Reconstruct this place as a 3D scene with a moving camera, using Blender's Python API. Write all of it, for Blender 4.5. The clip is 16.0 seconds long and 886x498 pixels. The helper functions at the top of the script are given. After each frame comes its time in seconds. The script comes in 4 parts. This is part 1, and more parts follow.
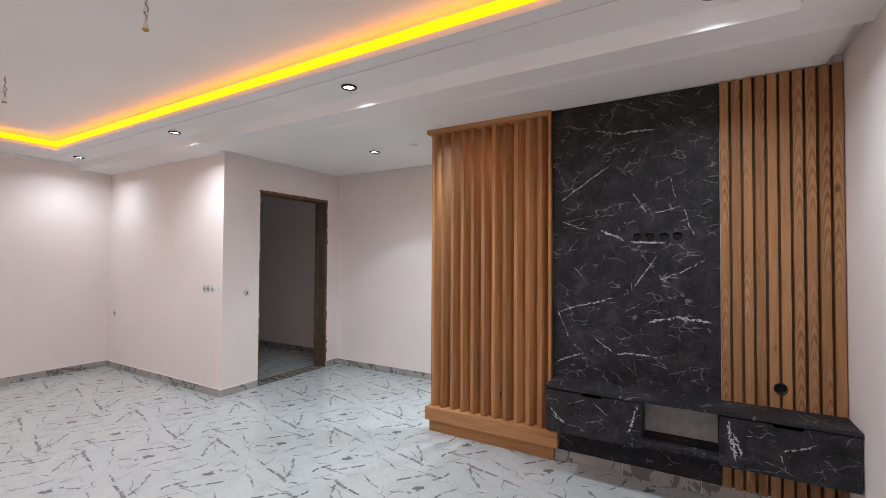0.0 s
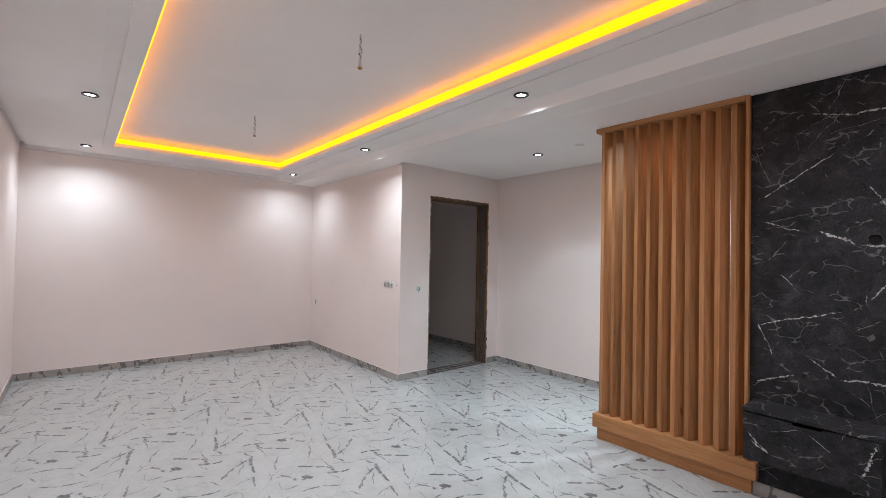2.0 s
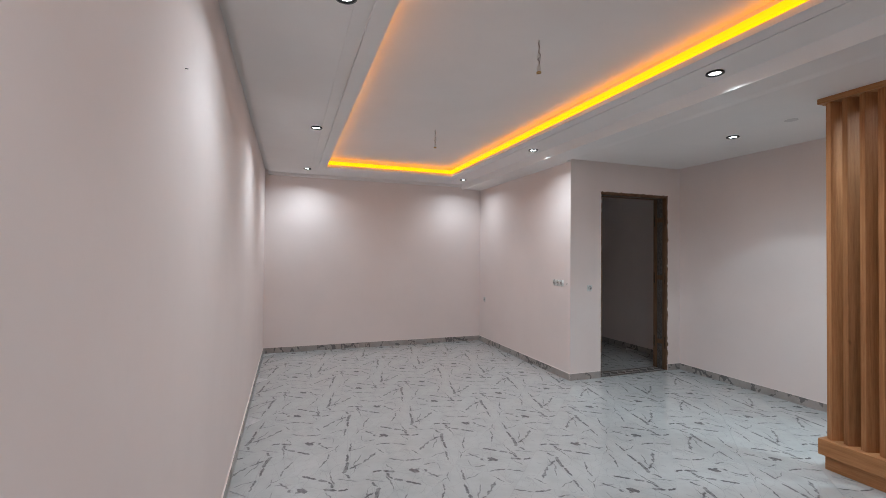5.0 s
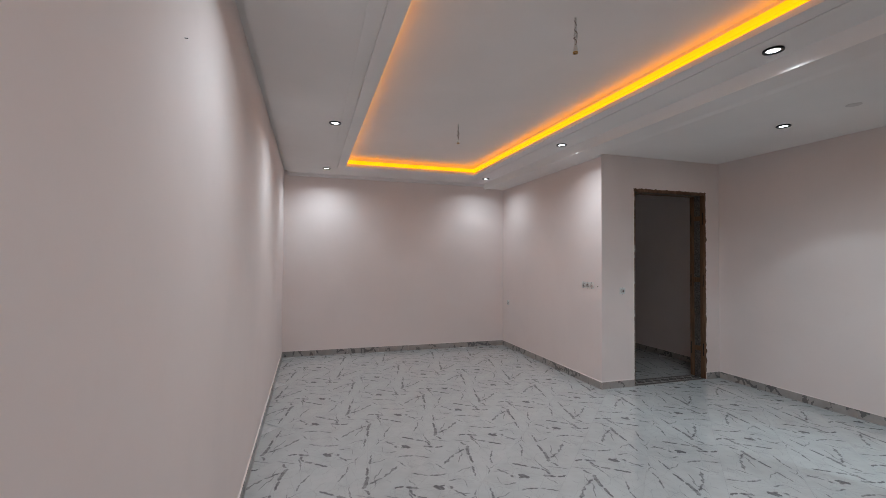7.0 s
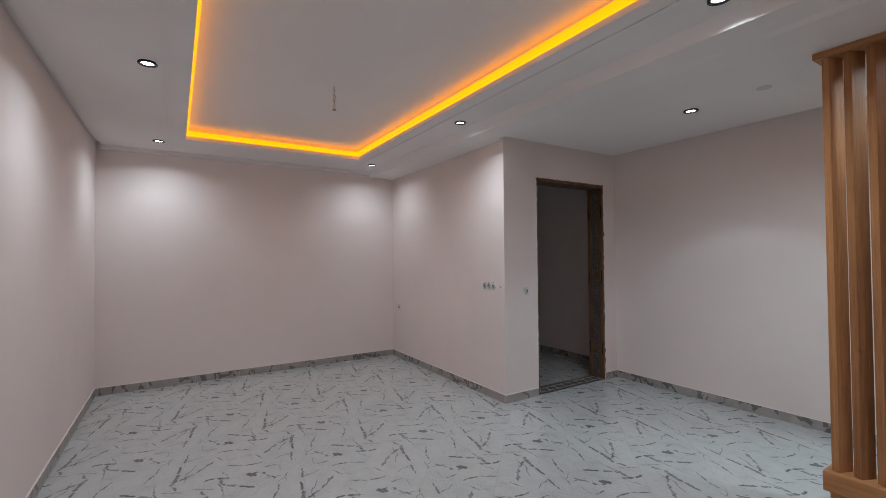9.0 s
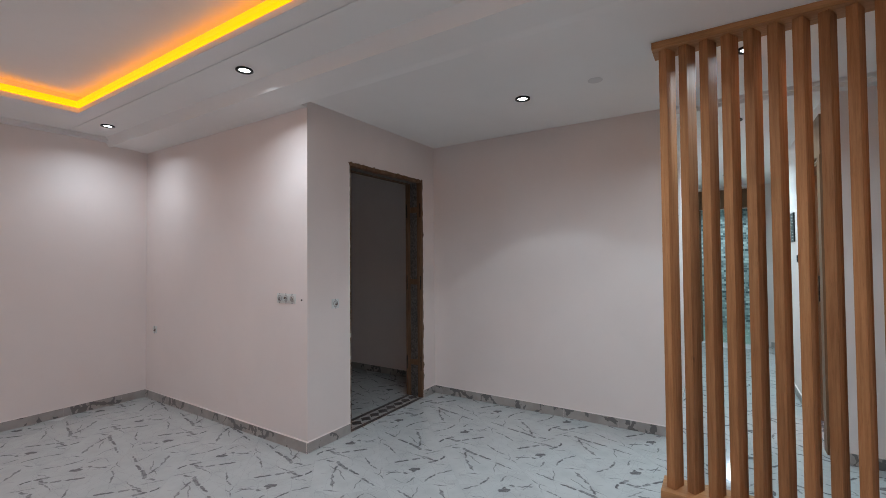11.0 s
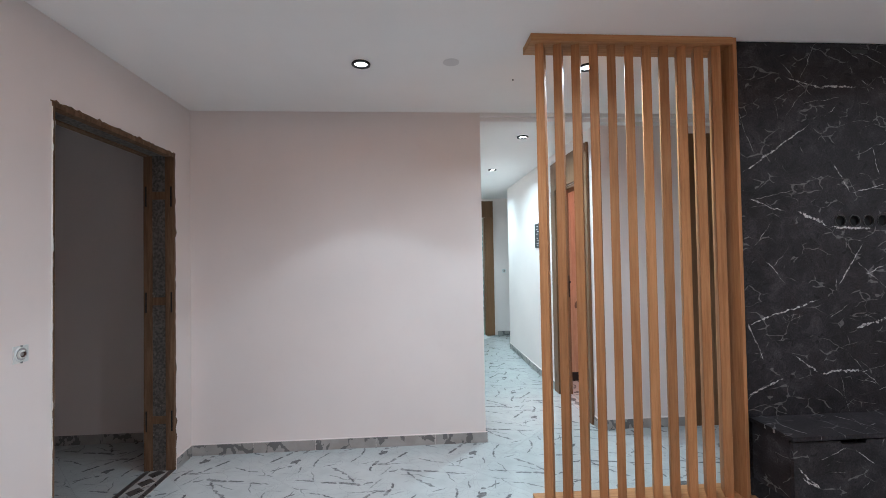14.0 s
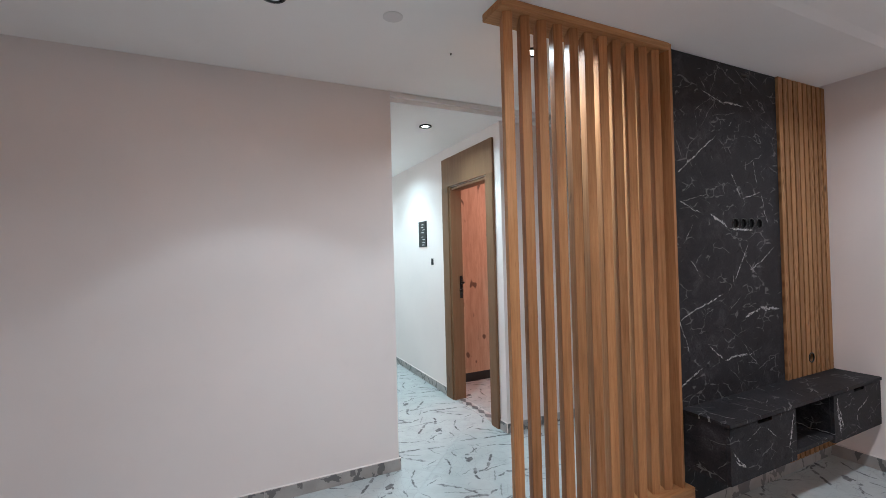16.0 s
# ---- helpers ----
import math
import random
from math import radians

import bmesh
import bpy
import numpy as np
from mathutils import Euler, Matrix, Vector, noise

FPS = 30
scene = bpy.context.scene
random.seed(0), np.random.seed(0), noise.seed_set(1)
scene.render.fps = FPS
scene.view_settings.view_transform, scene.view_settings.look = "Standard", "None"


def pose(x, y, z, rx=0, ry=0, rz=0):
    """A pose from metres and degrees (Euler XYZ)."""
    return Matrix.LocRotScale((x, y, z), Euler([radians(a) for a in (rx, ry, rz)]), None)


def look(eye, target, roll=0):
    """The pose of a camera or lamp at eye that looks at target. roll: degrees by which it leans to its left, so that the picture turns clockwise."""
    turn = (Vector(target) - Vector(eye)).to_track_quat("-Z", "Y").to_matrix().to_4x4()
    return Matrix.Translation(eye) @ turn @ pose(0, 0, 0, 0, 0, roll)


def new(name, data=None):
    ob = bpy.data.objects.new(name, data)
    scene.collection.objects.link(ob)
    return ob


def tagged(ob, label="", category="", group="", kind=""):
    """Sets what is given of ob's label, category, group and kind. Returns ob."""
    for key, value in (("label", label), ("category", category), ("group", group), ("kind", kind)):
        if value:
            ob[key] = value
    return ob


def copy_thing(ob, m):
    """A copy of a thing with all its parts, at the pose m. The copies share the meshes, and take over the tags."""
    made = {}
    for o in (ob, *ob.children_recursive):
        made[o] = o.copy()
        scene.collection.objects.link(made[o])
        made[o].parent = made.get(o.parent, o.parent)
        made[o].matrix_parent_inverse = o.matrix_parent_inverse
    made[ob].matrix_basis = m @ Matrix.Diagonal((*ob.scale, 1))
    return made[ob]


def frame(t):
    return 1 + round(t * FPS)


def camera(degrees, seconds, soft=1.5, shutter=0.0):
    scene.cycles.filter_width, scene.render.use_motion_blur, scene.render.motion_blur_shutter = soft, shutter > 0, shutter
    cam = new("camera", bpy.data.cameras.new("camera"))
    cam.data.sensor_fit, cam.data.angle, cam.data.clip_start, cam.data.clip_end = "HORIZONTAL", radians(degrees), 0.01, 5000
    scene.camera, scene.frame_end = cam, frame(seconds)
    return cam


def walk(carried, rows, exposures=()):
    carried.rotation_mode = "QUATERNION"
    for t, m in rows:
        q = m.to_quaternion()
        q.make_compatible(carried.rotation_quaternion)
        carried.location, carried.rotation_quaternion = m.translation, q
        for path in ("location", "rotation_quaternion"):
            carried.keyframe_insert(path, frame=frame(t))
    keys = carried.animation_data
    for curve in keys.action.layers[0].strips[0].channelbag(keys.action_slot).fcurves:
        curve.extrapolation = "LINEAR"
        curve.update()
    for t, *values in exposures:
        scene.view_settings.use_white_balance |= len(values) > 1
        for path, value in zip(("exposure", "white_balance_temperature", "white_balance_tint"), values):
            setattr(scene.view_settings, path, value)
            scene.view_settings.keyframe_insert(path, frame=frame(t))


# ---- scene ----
cam = camera(91.7, 16.0, soft=0.85)
PATH = [
    (0, (0.086, 0.062, 1.431), (1.813, 1.069, 1.474), 0.3),
    (0.5, (0.04, 0.091, 1.429), (1.707, 1.195, 1.472), 0.5),
    (1, (0.005, 0.102, 1.432), (1.556, 1.364, 1.472), 0.7),
    (1.5, (-0.045, 0.122, 1.44), (1.372, 1.534, 1.479), 0.9),
    (2, (-0.082, 0.128, 1.441), (1.212, 1.653, 1.477), 1.1),
    (2.5, (-0.114, 0.132, 1.43), (1.073, 1.741, 1.466), 1.0),
    (3, (-0.145, 0.126, 1.417), (0.931, 1.812, 1.456), 1.0),
    (3.5, (-0.182, 0.116, 1.411), (0.769, 1.875, 1.45), 1.0),
    (4, (-0.223, 0.11, 1.401), (0.608, 1.929, 1.441), 1.0),
    (4.5, (-0.244, 0.101, 1.403), (0.483, 1.964, 1.442), 1.0),
    (4.7, (-0.269, 0.099, 1.418), (0.434, 1.971, 1.448), 0.8),
    (7, (-0.242, 0.312, 1.39), (0.349, 2.222, 1.434), 0.4),
    (7.5, (-0.16, 0.474, 1.365), (0.433, 2.383, 1.405), 0.4),
    (8, (-0.04, 0.66, 1.385), (0.616, 2.549, 1.424), 0.2),
    (8.5, (0.066, 0.837, 1.376), (0.846, 2.678, 1.415), -0.1),
    (9, (0.103, 1.068, 1.391), (1.159, 2.765, 1.428), -0.5),
    (9.5, (0.214, 1.25, 1.378), (1.474, 2.803, 1.411), -0.6),
    (10, (0.398, 1.439, 1.376), (1.813, 2.851, 1.411), -0.5),
    (10.2, (0.46, 1.494, 1.366), (1.926, 2.853, 1.41), -0.4),
    (12.3, (0.851, 2.163, 1.439), (2.783, 2.681, 1.463), -0.8),
    (12.5, (0.862, 2.232, 1.431), (2.812, 2.675, 1.463), -0.8),
    (13, (0.89, 2.399, 1.442), (2.878, 2.614, 1.479), -0.9),
    (13.5, (0.951, 2.511, 1.429), (2.95, 2.515, 1.467), -1.0),
    (14, (1.099, 2.588, 1.42), (3.094, 2.449, 1.463), -1.0),
    (14.5, (1.242, 2.679, 1.432), (3.221, 2.397, 1.469), -1.1),
    (15, (1.36, 2.801, 1.45), (3.313, 2.37, 1.482), -1.2),
    (15.5, (1.488, 2.935, 1.463), (3.367, 2.249, 1.486), -1.5),
    (16, (1.65, 3.01, 1.444), (3.453, 2.144, 1.466), -1.5),
]
walk(cam, [(t, look(eye, target, roll)) for t, eye, target, roll in PATH],
     [(0, 0.60, 6500, 10), (1.5, 0.55, 6500, 10), (2.5, 0.38, 6500, 10), (3, 0.30, 6500, 10), (4.5, 0.15, 6500, 10), (5.8, -0.02, 6500, 10), (7, -0.18, 6500, 10), (8, -0.30, 6500, 10), (9, -0.28, 6500, 10), (10, -0.34, 6500, 10), (11.5, 0.02, 6300, 10), (12.5, 0.10, 6150, 10), (13.2, 0.26, 6150, 10), (14, 0.46, 6250, 10), (15, 0.46, 6350, 10), (16, 0.32, 6350, 10)])

# ---- world and exposure ----
w = bpy.data.worlds.new("world")
scene.world = w
w.use_nodes = True
w.node_tree.nodes["Background"].inputs[0].default_value = (0.8, 0.9, 1, 1)
w.node_tree.nodes["Background"].inputs[1].default_value = 0.05

LAMP_POWER = 9.8
WIDE_POWER = 9.8
COOL = (0.80, 0.905, 1.0)
LED_COLOUR = (1.0, 0.385, 0.0)
LED_POWER = 1.75

# plan, in metres
XL, XR, XA = -0.60, 4.42, 2.765        # left wall, right wall, alcove wall
YE, YD, YF = -0.645, 4.24, 6.715       # end wall, wall with the doorway, far wall
XTV = 3.17                             # face of the media wall
LOW, MID, HIGH, TOP = 2.509, 2.518, 2.582, 2.70
CORR = 2.499
SKIRT = 0.075


# ---- node helpers ----
def material(name):
    m = bpy.data.materials.new(name)
    m.use_nodes = True
    return m, m.node_tree, m.node_tree.nodes["Principled BSDF"]


def node(t, kind, **props):
    n = t.nodes.new(kind)
    for key, value in props.items():
        if key == "operation":
            n.operation = value
        elif key == "feature":
            n.feature = value
        elif key == "blend":
            n.blend_type = value
        elif key == "vector_type":
            n.vector_type = value
        elif key == "clamp":
            n.use_clamp = value
    return n


def put(t, socket, value):
    if isinstance(value, (int, float, tuple)):
        socket.default_value = value
    else:
        t.links.new(value, socket)


def math_(t, op, a, b=0.0, clamp=False):
    n = node(t, "ShaderNodeMath", operation=op, clamp=clamp)
    put(t, n.inputs[0], a)
    put(t, n.inputs[1], b)
    return n.outputs[0]


def coords(t, scale=(1, 1, 1), rot=(0, 0, 0), loc=(0, 0, 0), random_shift=0.0):
    c = node(t, "ShaderNodeTexCoord").outputs["Object"]
    if random_shift:
        info = node(t, "ShaderNodeObjectInfo")
        s = node(t, "ShaderNodeVectorMath", operation="SCALE")
        s.inputs[0].default_value = (random_shift, random_shift * 0.7, random_shift * 1.3)
        t.links.new(info.outputs["Random"], s.inputs["Scale"])
        a = node(t, "ShaderNodeVectorMath", operation="ADD")
        t.links.new(c, a.inputs[0])
        t.links.new(s.outputs[0], a.inputs[1])
        c = a.outputs[0]
    m = node(t, "ShaderNodeMapping")
    t.links.new(c, m.inputs[0])
    m.inputs["Scale"].default_value = scale
    m.inputs["Rotation"].default_value = rot
    m.inputs["Location"].default_value = loc
    return m.outputs[0]


def noise_(t, vec, scale, detail=3.0, rough=0.55, distortion=0.0, colour=False):
    n = node(t, "ShaderNodeTexNoise")
    put(t, n.inputs["Vector"], vec)
    n.inputs["Scale"].default_value = scale
    n.inputs["Detail"].default_value = detail
    n.inputs["Roughness"].default_value = rough
    n.inputs["Distortion"].default_value = distortion
    return n.outputs["Color" if colour else "Fac"]


def ramp(t, fac, *stops):
    r = node(t, "ShaderNodeValToRGB")
    put(t, r.inputs[0], fac)
    e = r.color_ramp.elements
    while len(e) < len(stops):
        e.new(0.5)
    for k, (p, c) in zip(e, stops):
        k.position, k.color = p, (*c, 1) if isinstance(c, tuple) else (c, c, c, 1)
    return r.outputs[0]


def span(t, v, lo, hi, to_lo=0.0, to_hi=1.0):
    n = node(t, "ShaderNodeMapRange")
    n.interpolation_type = "SMOOTHSTEP"
    put(t, n.inputs[0], v)
    for k, x in zip((1, 2, 3, 4), (lo, hi, to_lo, to_hi)):
        n.inputs[k].default_value = x
    return n.outputs[0]


def mix(t, fac, a, b, blend="MIX"):
    n = node(t, "ShaderNodeMixRGB", blend=blend)
    put(t, n.inputs[0], fac)
    for k, v in ((1, a), (2, b)):
        put(t, n.inputs[k], (*v, 1) if isinstance(v, tuple) and len(v) == 3 else v)
    return n.outputs[0]


def bump(t, b, height, strength=0.2, distance=0.01):
    n = node(t, "ShaderNodeBump")
    n.inputs["Strength"].default_value = strength
    n.inputs["Distance"].default_value = distance
    t.links.new(height, n.inputs["Height"])
    t.links.new(n.outputs[0], b.inputs["Normal"])


def shifted(t, vec, amount, scale):
    c = noise_(t, vec, scale, 2.0, 0.5, colour=True)
    s = node(t, "ShaderNodeVectorMath", operation="SUBTRACT")
    t.links.new(c, s.inputs[0])
    s.inputs[1].default_value = (0.5, 0.5, 0.5)
    k = node(t, "ShaderNodeVectorMath", operation="SCALE")
    t.links.new(s.outputs[0], k.inputs[0])
    k.inputs["Scale"].default_value = amount
    a = node(t, "ShaderNodeVectorMath", operation="ADD")
    put(t, a.inputs[0], vec)
    t.links.new(k.outputs[0], a.inputs[1])
    return a.outputs[0]


def veins(t, vec, scale, width, wobble=0.05, gate=(0.48, 0.6), gate_scale=6.0):
    """Broken strokes: the cell edges of a bent pattern, kept only in patches."""
    v = node(t, "ShaderNodeTexVoronoi", feature="DISTANCE_TO_EDGE")
    t.links.new(shifted(t, vec, wobble, 7.0), v.inputs["Vector"])
    v.inputs["Scale"].default_value = scale
    keep = span(t, noise_(t, vec, gate_scale, 1.0), *gate)
    thick = math_(t, "MULTIPLY", keep, width)
    rough = math_(t, "MULTIPLY", thick, span(t, noise_(t, vec, 28.0, 2.0), 0.3, 0.75, 0.25, 1.7))
    return span(t, math_(t, "SUBTRACT", rough, v.outputs["Distance"]), -0.004 * scale / 6, 0.01 * scale / 6)


# ---- materials ----
def paint(name, colour, rough=0.75, relief=0.05):
    m, t, b = material(name)
    v = coords(t)
    big = noise_(t, v, 0.9, 4.0)
    small = noise_(t, v, 14.0, 4.0)
    c = mix(t, span(t, big, 0.3, 0.7), tuple(x * 0.965 for x in colour), tuple(min(1, x * 1.02) for x in colour))
    c = mix(t, math_(t, "MULTIPLY", span(t, small, 0.55, 0.8), 0.08), c, tuple(x * 0.8 for x in colour))
    t.links.new(c, b.inputs["Base Color"])
    b.inputs["Roughness"].default_value = rough
    bump(t, b, noise_(t, v, 160.0, 3.0), relief, 0.002)
    return m


PLASTER = paint("bare_plaster", (0.80, 0.74, 0.71), 0.9, 0.3)
WALL = paint("wall_paint", (0.85, 0.752, 0.718))
CEIL = paint("ceiling_plaster", (0.87, 0.825, 0.805), 0.85, 0.03)


def plain(name, colour, rough=0.5, metal=0.0, wear=0.12, scale=20.0):
    m, t, b = material(name)
    n = noise_(t, coords(t), scale, 4.0)
    c = mix(t, span(t, n, 0.3, 0.7), tuple(x * (1 - wear) for x in colour), tuple(min(1, x * (1 + wear)) for x in colour))
    t.links.new(c, b.inputs["Base Color"])
    t.links.new(span(t, n, 0.2, 0.8, rough * 0.85, min(1, rough * 1.15)), b.inputs["Roughness"])
    b.inputs["Metallic"].default_value = metal
    return m


def oak(name, dark, mid, light, stretch=(26, 26, 1.3), rough=0.62, figure=0.0, arch=(1, 1, 1), knots=0.6, knot_at=0.77):
    """Straight fine grain with a little, or a lot of, nested arch figure."""
    m, t, b = material(name)
    v = coords(t, stretch, random_shift=37.0)
    fine = noise_(t, v, 3.0, 6.0, 0.68)
    pores = noise_(t, coords(t, tuple(4 * s for s in stretch), random_shift=5.0), 4.0, 3.0, 0.6)
    broad = noise_(t, coords(t, tuple(0.2 * s for s in stretch), random_shift=19.0), 3.0, 2.0)
    spot = node(t, "ShaderNodeSeparateXYZ")
    t.links.new(shifted(t, shifted(t, coords(t, arch, random_shift=7.0), 0.22, 3.2), 0.03, 24.0), spot.inputs[0])
    info = node(t, "ShaderNodeObjectInfo")
    plane = node(t, "ShaderNodeSeparateXYZ")
    t.links.new(coords(t), plane.inputs[0])
    across = math_(t, "SUBTRACT", plane.outputs[1], math_(t, "MULTIPLY", math_(t, "SUBTRACT", info.outputs["Random"], 0.5), 0.05))
    nest = math_(t, "ADD", spot.outputs[2], math_(t, "MULTIPLY", math_(t, "MULTIPLY", across, across), 260.0))
    wave = span(t, math_(t, "SINE", math_(t, "MULTIPLY", nest, 62.0)), -0.7, 1.0, 1.0, 0.0)
    wave = mix(t, span(t, noise_(t, coords(t, (3, 3, 1.2), random_shift=11.0), 1.6, 2.0), 0.38, 0.62), (0.5, 0.5, 0.5), wave)
    f = mix(t, figure, mix(t, 0.35, fine, broad), wave)
    c = ramp(t, f, (0.25, dark), (0.5, mid), (0.75, light))
    c = mix(t, math_(t, "MULTIPLY", span(t, pores, 0.58, 0.72), 0.35), c, tuple(0.7 * x for x in dark))
    info = node(t, "ShaderNodeObjectInfo")
    c = mix(t, 1.0, c, ramp(t, info.outputs["Random"], (0.0, 0.82), (1.0, 1.10)), "MULTIPLY")
    knot = span(t, noise_(t, coords(t, (9, 9, 5), random_shift=23.0), 1.0, 1.0), knot_at, knot_at + 0.05)
    c = mix(t, math_(t, "MULTIPLY", knot, knots), c, tuple(x * 0.35 for x in dark))
    t.links.new(c, b.inputs["Base Color"])
    t.links.new(span(t, fine, 0.2, 0.8, rough * 1.15, rough * 0.85), b.inputs["Roughness"])
    b.inputs["Specular IOR Level"].default_value = 0.25
    bump(t, b, pores, 0.10, 0.001)
    return m


OAK = oak("oak_veneer", (0.215, 0.090, 0.035), (0.40, 0.180, 0.074), (0.53, 0.265, 0.118))
OAK_FLAT = oak("oak_board", (0.25, 0.108, 0.040), (0.41, 0.192, 0.080), (0.53, 0.275, 0.125), (26, 1.3, 26), 0.5)
OAK_FIGURED = oak("figured_oak_veneer", (0.175, 0.076, 0.030), (0.35, 0.168, 0.072), (0.47, 0.25, 0.117), figure=0.22)
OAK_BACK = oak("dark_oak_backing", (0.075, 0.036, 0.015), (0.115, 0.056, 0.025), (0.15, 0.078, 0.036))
DOOR_WOOD = oak("brown_door_wood", (0.17, 0.085, 0.042), (0.22, 0.115, 0.06), (0.27, 0.145, 0.078), (20, 20, 1.0), 0.45)
KNOTTY = oak("knotty_oak_leaf", (0.32, 0.19, 0.12), (0.50, 0.34, 0.23), (0.62, 0.45, 0.32), (7, 7, 0.8), 0.5, knots=0.9, knot_at=0.66)
OLD_WOOD = oak("weathered_timber", (0.075, 0.040, 0.024), (0.165, 0.090, 0.052), (0.29, 0.175, 0.105), (18, 18, 1.6), 0.85)


def stroke_field(t, vec, strokes, grain, plane="xy", slim=1.0, edge=(-0.0006, 0.0022)):
    """Tapered strokes (a, b, a2, b2, width in mm) drawn in a plane; the strongest wins."""
    total = None
    for pa, pb, qa, qb, wide in strokes:
        mp = node(t, "ShaderNodeMapping", vector_type="TEXTURE")
        t.links.new(vec, mp.inputs[0])
        size, turn = math.hypot(qa - pa, qb - pb), math.atan2(qb - pb, qa - pa)
        if plane == "xy":
            mp.inputs["Location"].default_value = (pa, pb, 0)
            mp.inputs["Rotation"].default_value = (0, 0, turn)
            mp.inputs["Scale"].default_value = (size, 1, 1)
        else:
            mp.inputs["Location"].default_value = (0, pa, pb)
            mp.inputs["Rotation"].default_value = (turn, 0, 0)
            mp.inputs["Scale"].default_value = (1, size, 1)
        s = node(t, "ShaderNodeSeparateXYZ")
        t.links.new(mp.outputs[0], s.inputs[0])
        u, v = (s.outputs[0], s.outputs[1]) if plane == "xy" else (s.outputs[1], s.outputs[2])
        along = math_(t, "MULTIPLY", u, math_(t, "SUBTRACT", 1.0, u))
        reach = math_(t, "MULTIPLY", span(t, along, 0.0, 0.16), wide * 0.001 * slim)
        d = math_(t, "SUBTRACT", math_(t, "MULTIPLY", reach, grain), math_(t, "ABSOLUTE", v))
        d = span(t, d, *edge)
        total = d if total is None else math_(t, "MAXIMUM", total, d)
    return total


# dark strokes printed on every floor tile: start, end (along and across the tile, from its middle), width in mm
PRINT = [
    (0.320, 0.222, 0.350, 0.105, 7.3), (0.350, 0.105, 0.430, 0.010, 7.0),
    (0.119, 0.220, 0.160, 0.170, 15.1), (0.160, 0.170, 0.185, 0.080, 16.3),
    (0.258, 0.030, 0.246, -0.066, 17.2), (0.295, -0.040, 0.255, 0.005, 9.2),
    (0.128, -0.148, 0.120, -0.020, 11.1), (0.120, -0.020, 0.100, 0.055, 9.8), (0.100, 0.055, 0.150, 0.124, 8.6),
    (-0.165, 0.000, -0.012, 0.082, 12.6),
    (-0.070, 0.070, -0.190, 0.100, 6.8), (-0.190, 0.100, -0.365, 0.098, 8.3),
    (-0.250, -0.070, -0.160, 0.000, 10.7), (-0.405, -0.160, -0.285, -0.072, 7.0), (-0.300, -0.080, -0.425, -0.025, 5.4),
    (-0.022, 0.090, 0.018, 0.152, 9.8),
    (-0.193, -0.198, -0.125, -0.142, 7.0), (-0.125, -0.142, -0.004, -0.110, 7.5),
    (0.250, -0.205, 0.281, -0.107, 8.6), (0.281, -0.107, 0.312, -0.064, 10.1),
]
FINE_PRINT = [
    (0.002, -0.022, 0.131, 0.120, 6.1), (-0.150, 0.055, -0.290, 0.020, 3.9), (-0.200, 0.030, -0.060, 0.125, 5.0),
    (-0.205, -0.218, -0.268, -0.200, 4.3), (-0.268, -0.200, -0.345, -0.214, 4.3), (-0.240, -0.170, -0.272, -0.200, 3.9),
    (0.060, 0.070, 0.020, 0.215, 4.8), (0.225, -0.125, 0.300, -0.215, 5.7), (0.415, -0.095, 0.340, -0.160, 4.0),
    (0.205, 0.120, 0.250, 0.200, 5.7), (-0.420, 0.040, -0.375, 0.160, 5.7), (0.360, -0.020, 0.410, -0.090, 6.1),
]


def tile_surface(name, base, ink, rough=0.085):
    m, t, b = material(name)
    v = coords(t)
    bent = shifted(t, shifted(t, v, 0.044, 9.0), 0.018, 34.0)
    grain = span(t, noise_(t, v, 15.0, 4.0, 0.65), 0.3, 0.66, 0.5, 1.25)
    even = span(t, noise_(t, v, 18.0, 3.0, 0.6), 0.3, 0.6, 0.5, 1.1)
    ink_fac = stroke_field(t, bent, PRINT, grain, edge=(-0.003, 0.0055))
    thin = math_(t, "MULTIPLY", stroke_field(t, bent, FINE_PRINT, even, edge=(-0.002, 0.004)), 0.8)
    ink_fac = math_(t, "MAXIMUM", ink_fac, thin)
    faint = veins(t, coords(t, (1.0, 1.8, 1), (0, 0, 0.6)), 6.0, 0.03, 0.09, (0.5, 0.62), 5.0)
    ink_fac = math_(t, "MAXIMUM", ink_fac, math_(t, "MULTIPLY", faint, 0.22))
    soft = span(t, noise_(t, v, 7.0, 4.0), 0.35, 0.75)
    body = mix(t, soft, base, tuple(x * 0.88 for x in base))
    info = node(t, "ShaderNodeObjectInfo")
    body = mix(t, 1.0, body, ramp(t, info.outputs["Random"], (0.0, 0.96), (1.0, 1.0)), "MULTIPLY")
    ink_fac = math_(t, "MULTIPLY", ink_fac, span(t, noise_(t, v, 22.0, 3.0), 0.3, 0.62, 0.5, 0.95))
    t.links.new(mix(t, ink_fac, body, ink), b.inputs["Base Color"])
    t.links.new(span(t, noise_(t, v, 5.0, 4.0), 0.3, 0.7, rough, rough * 1.7), b.inputs["Roughness"])
    return m


TILE = tile_surface("glazed_floor_tile", (0.50, 0.515, 0.51), (0.115, 0.11, 0.115))


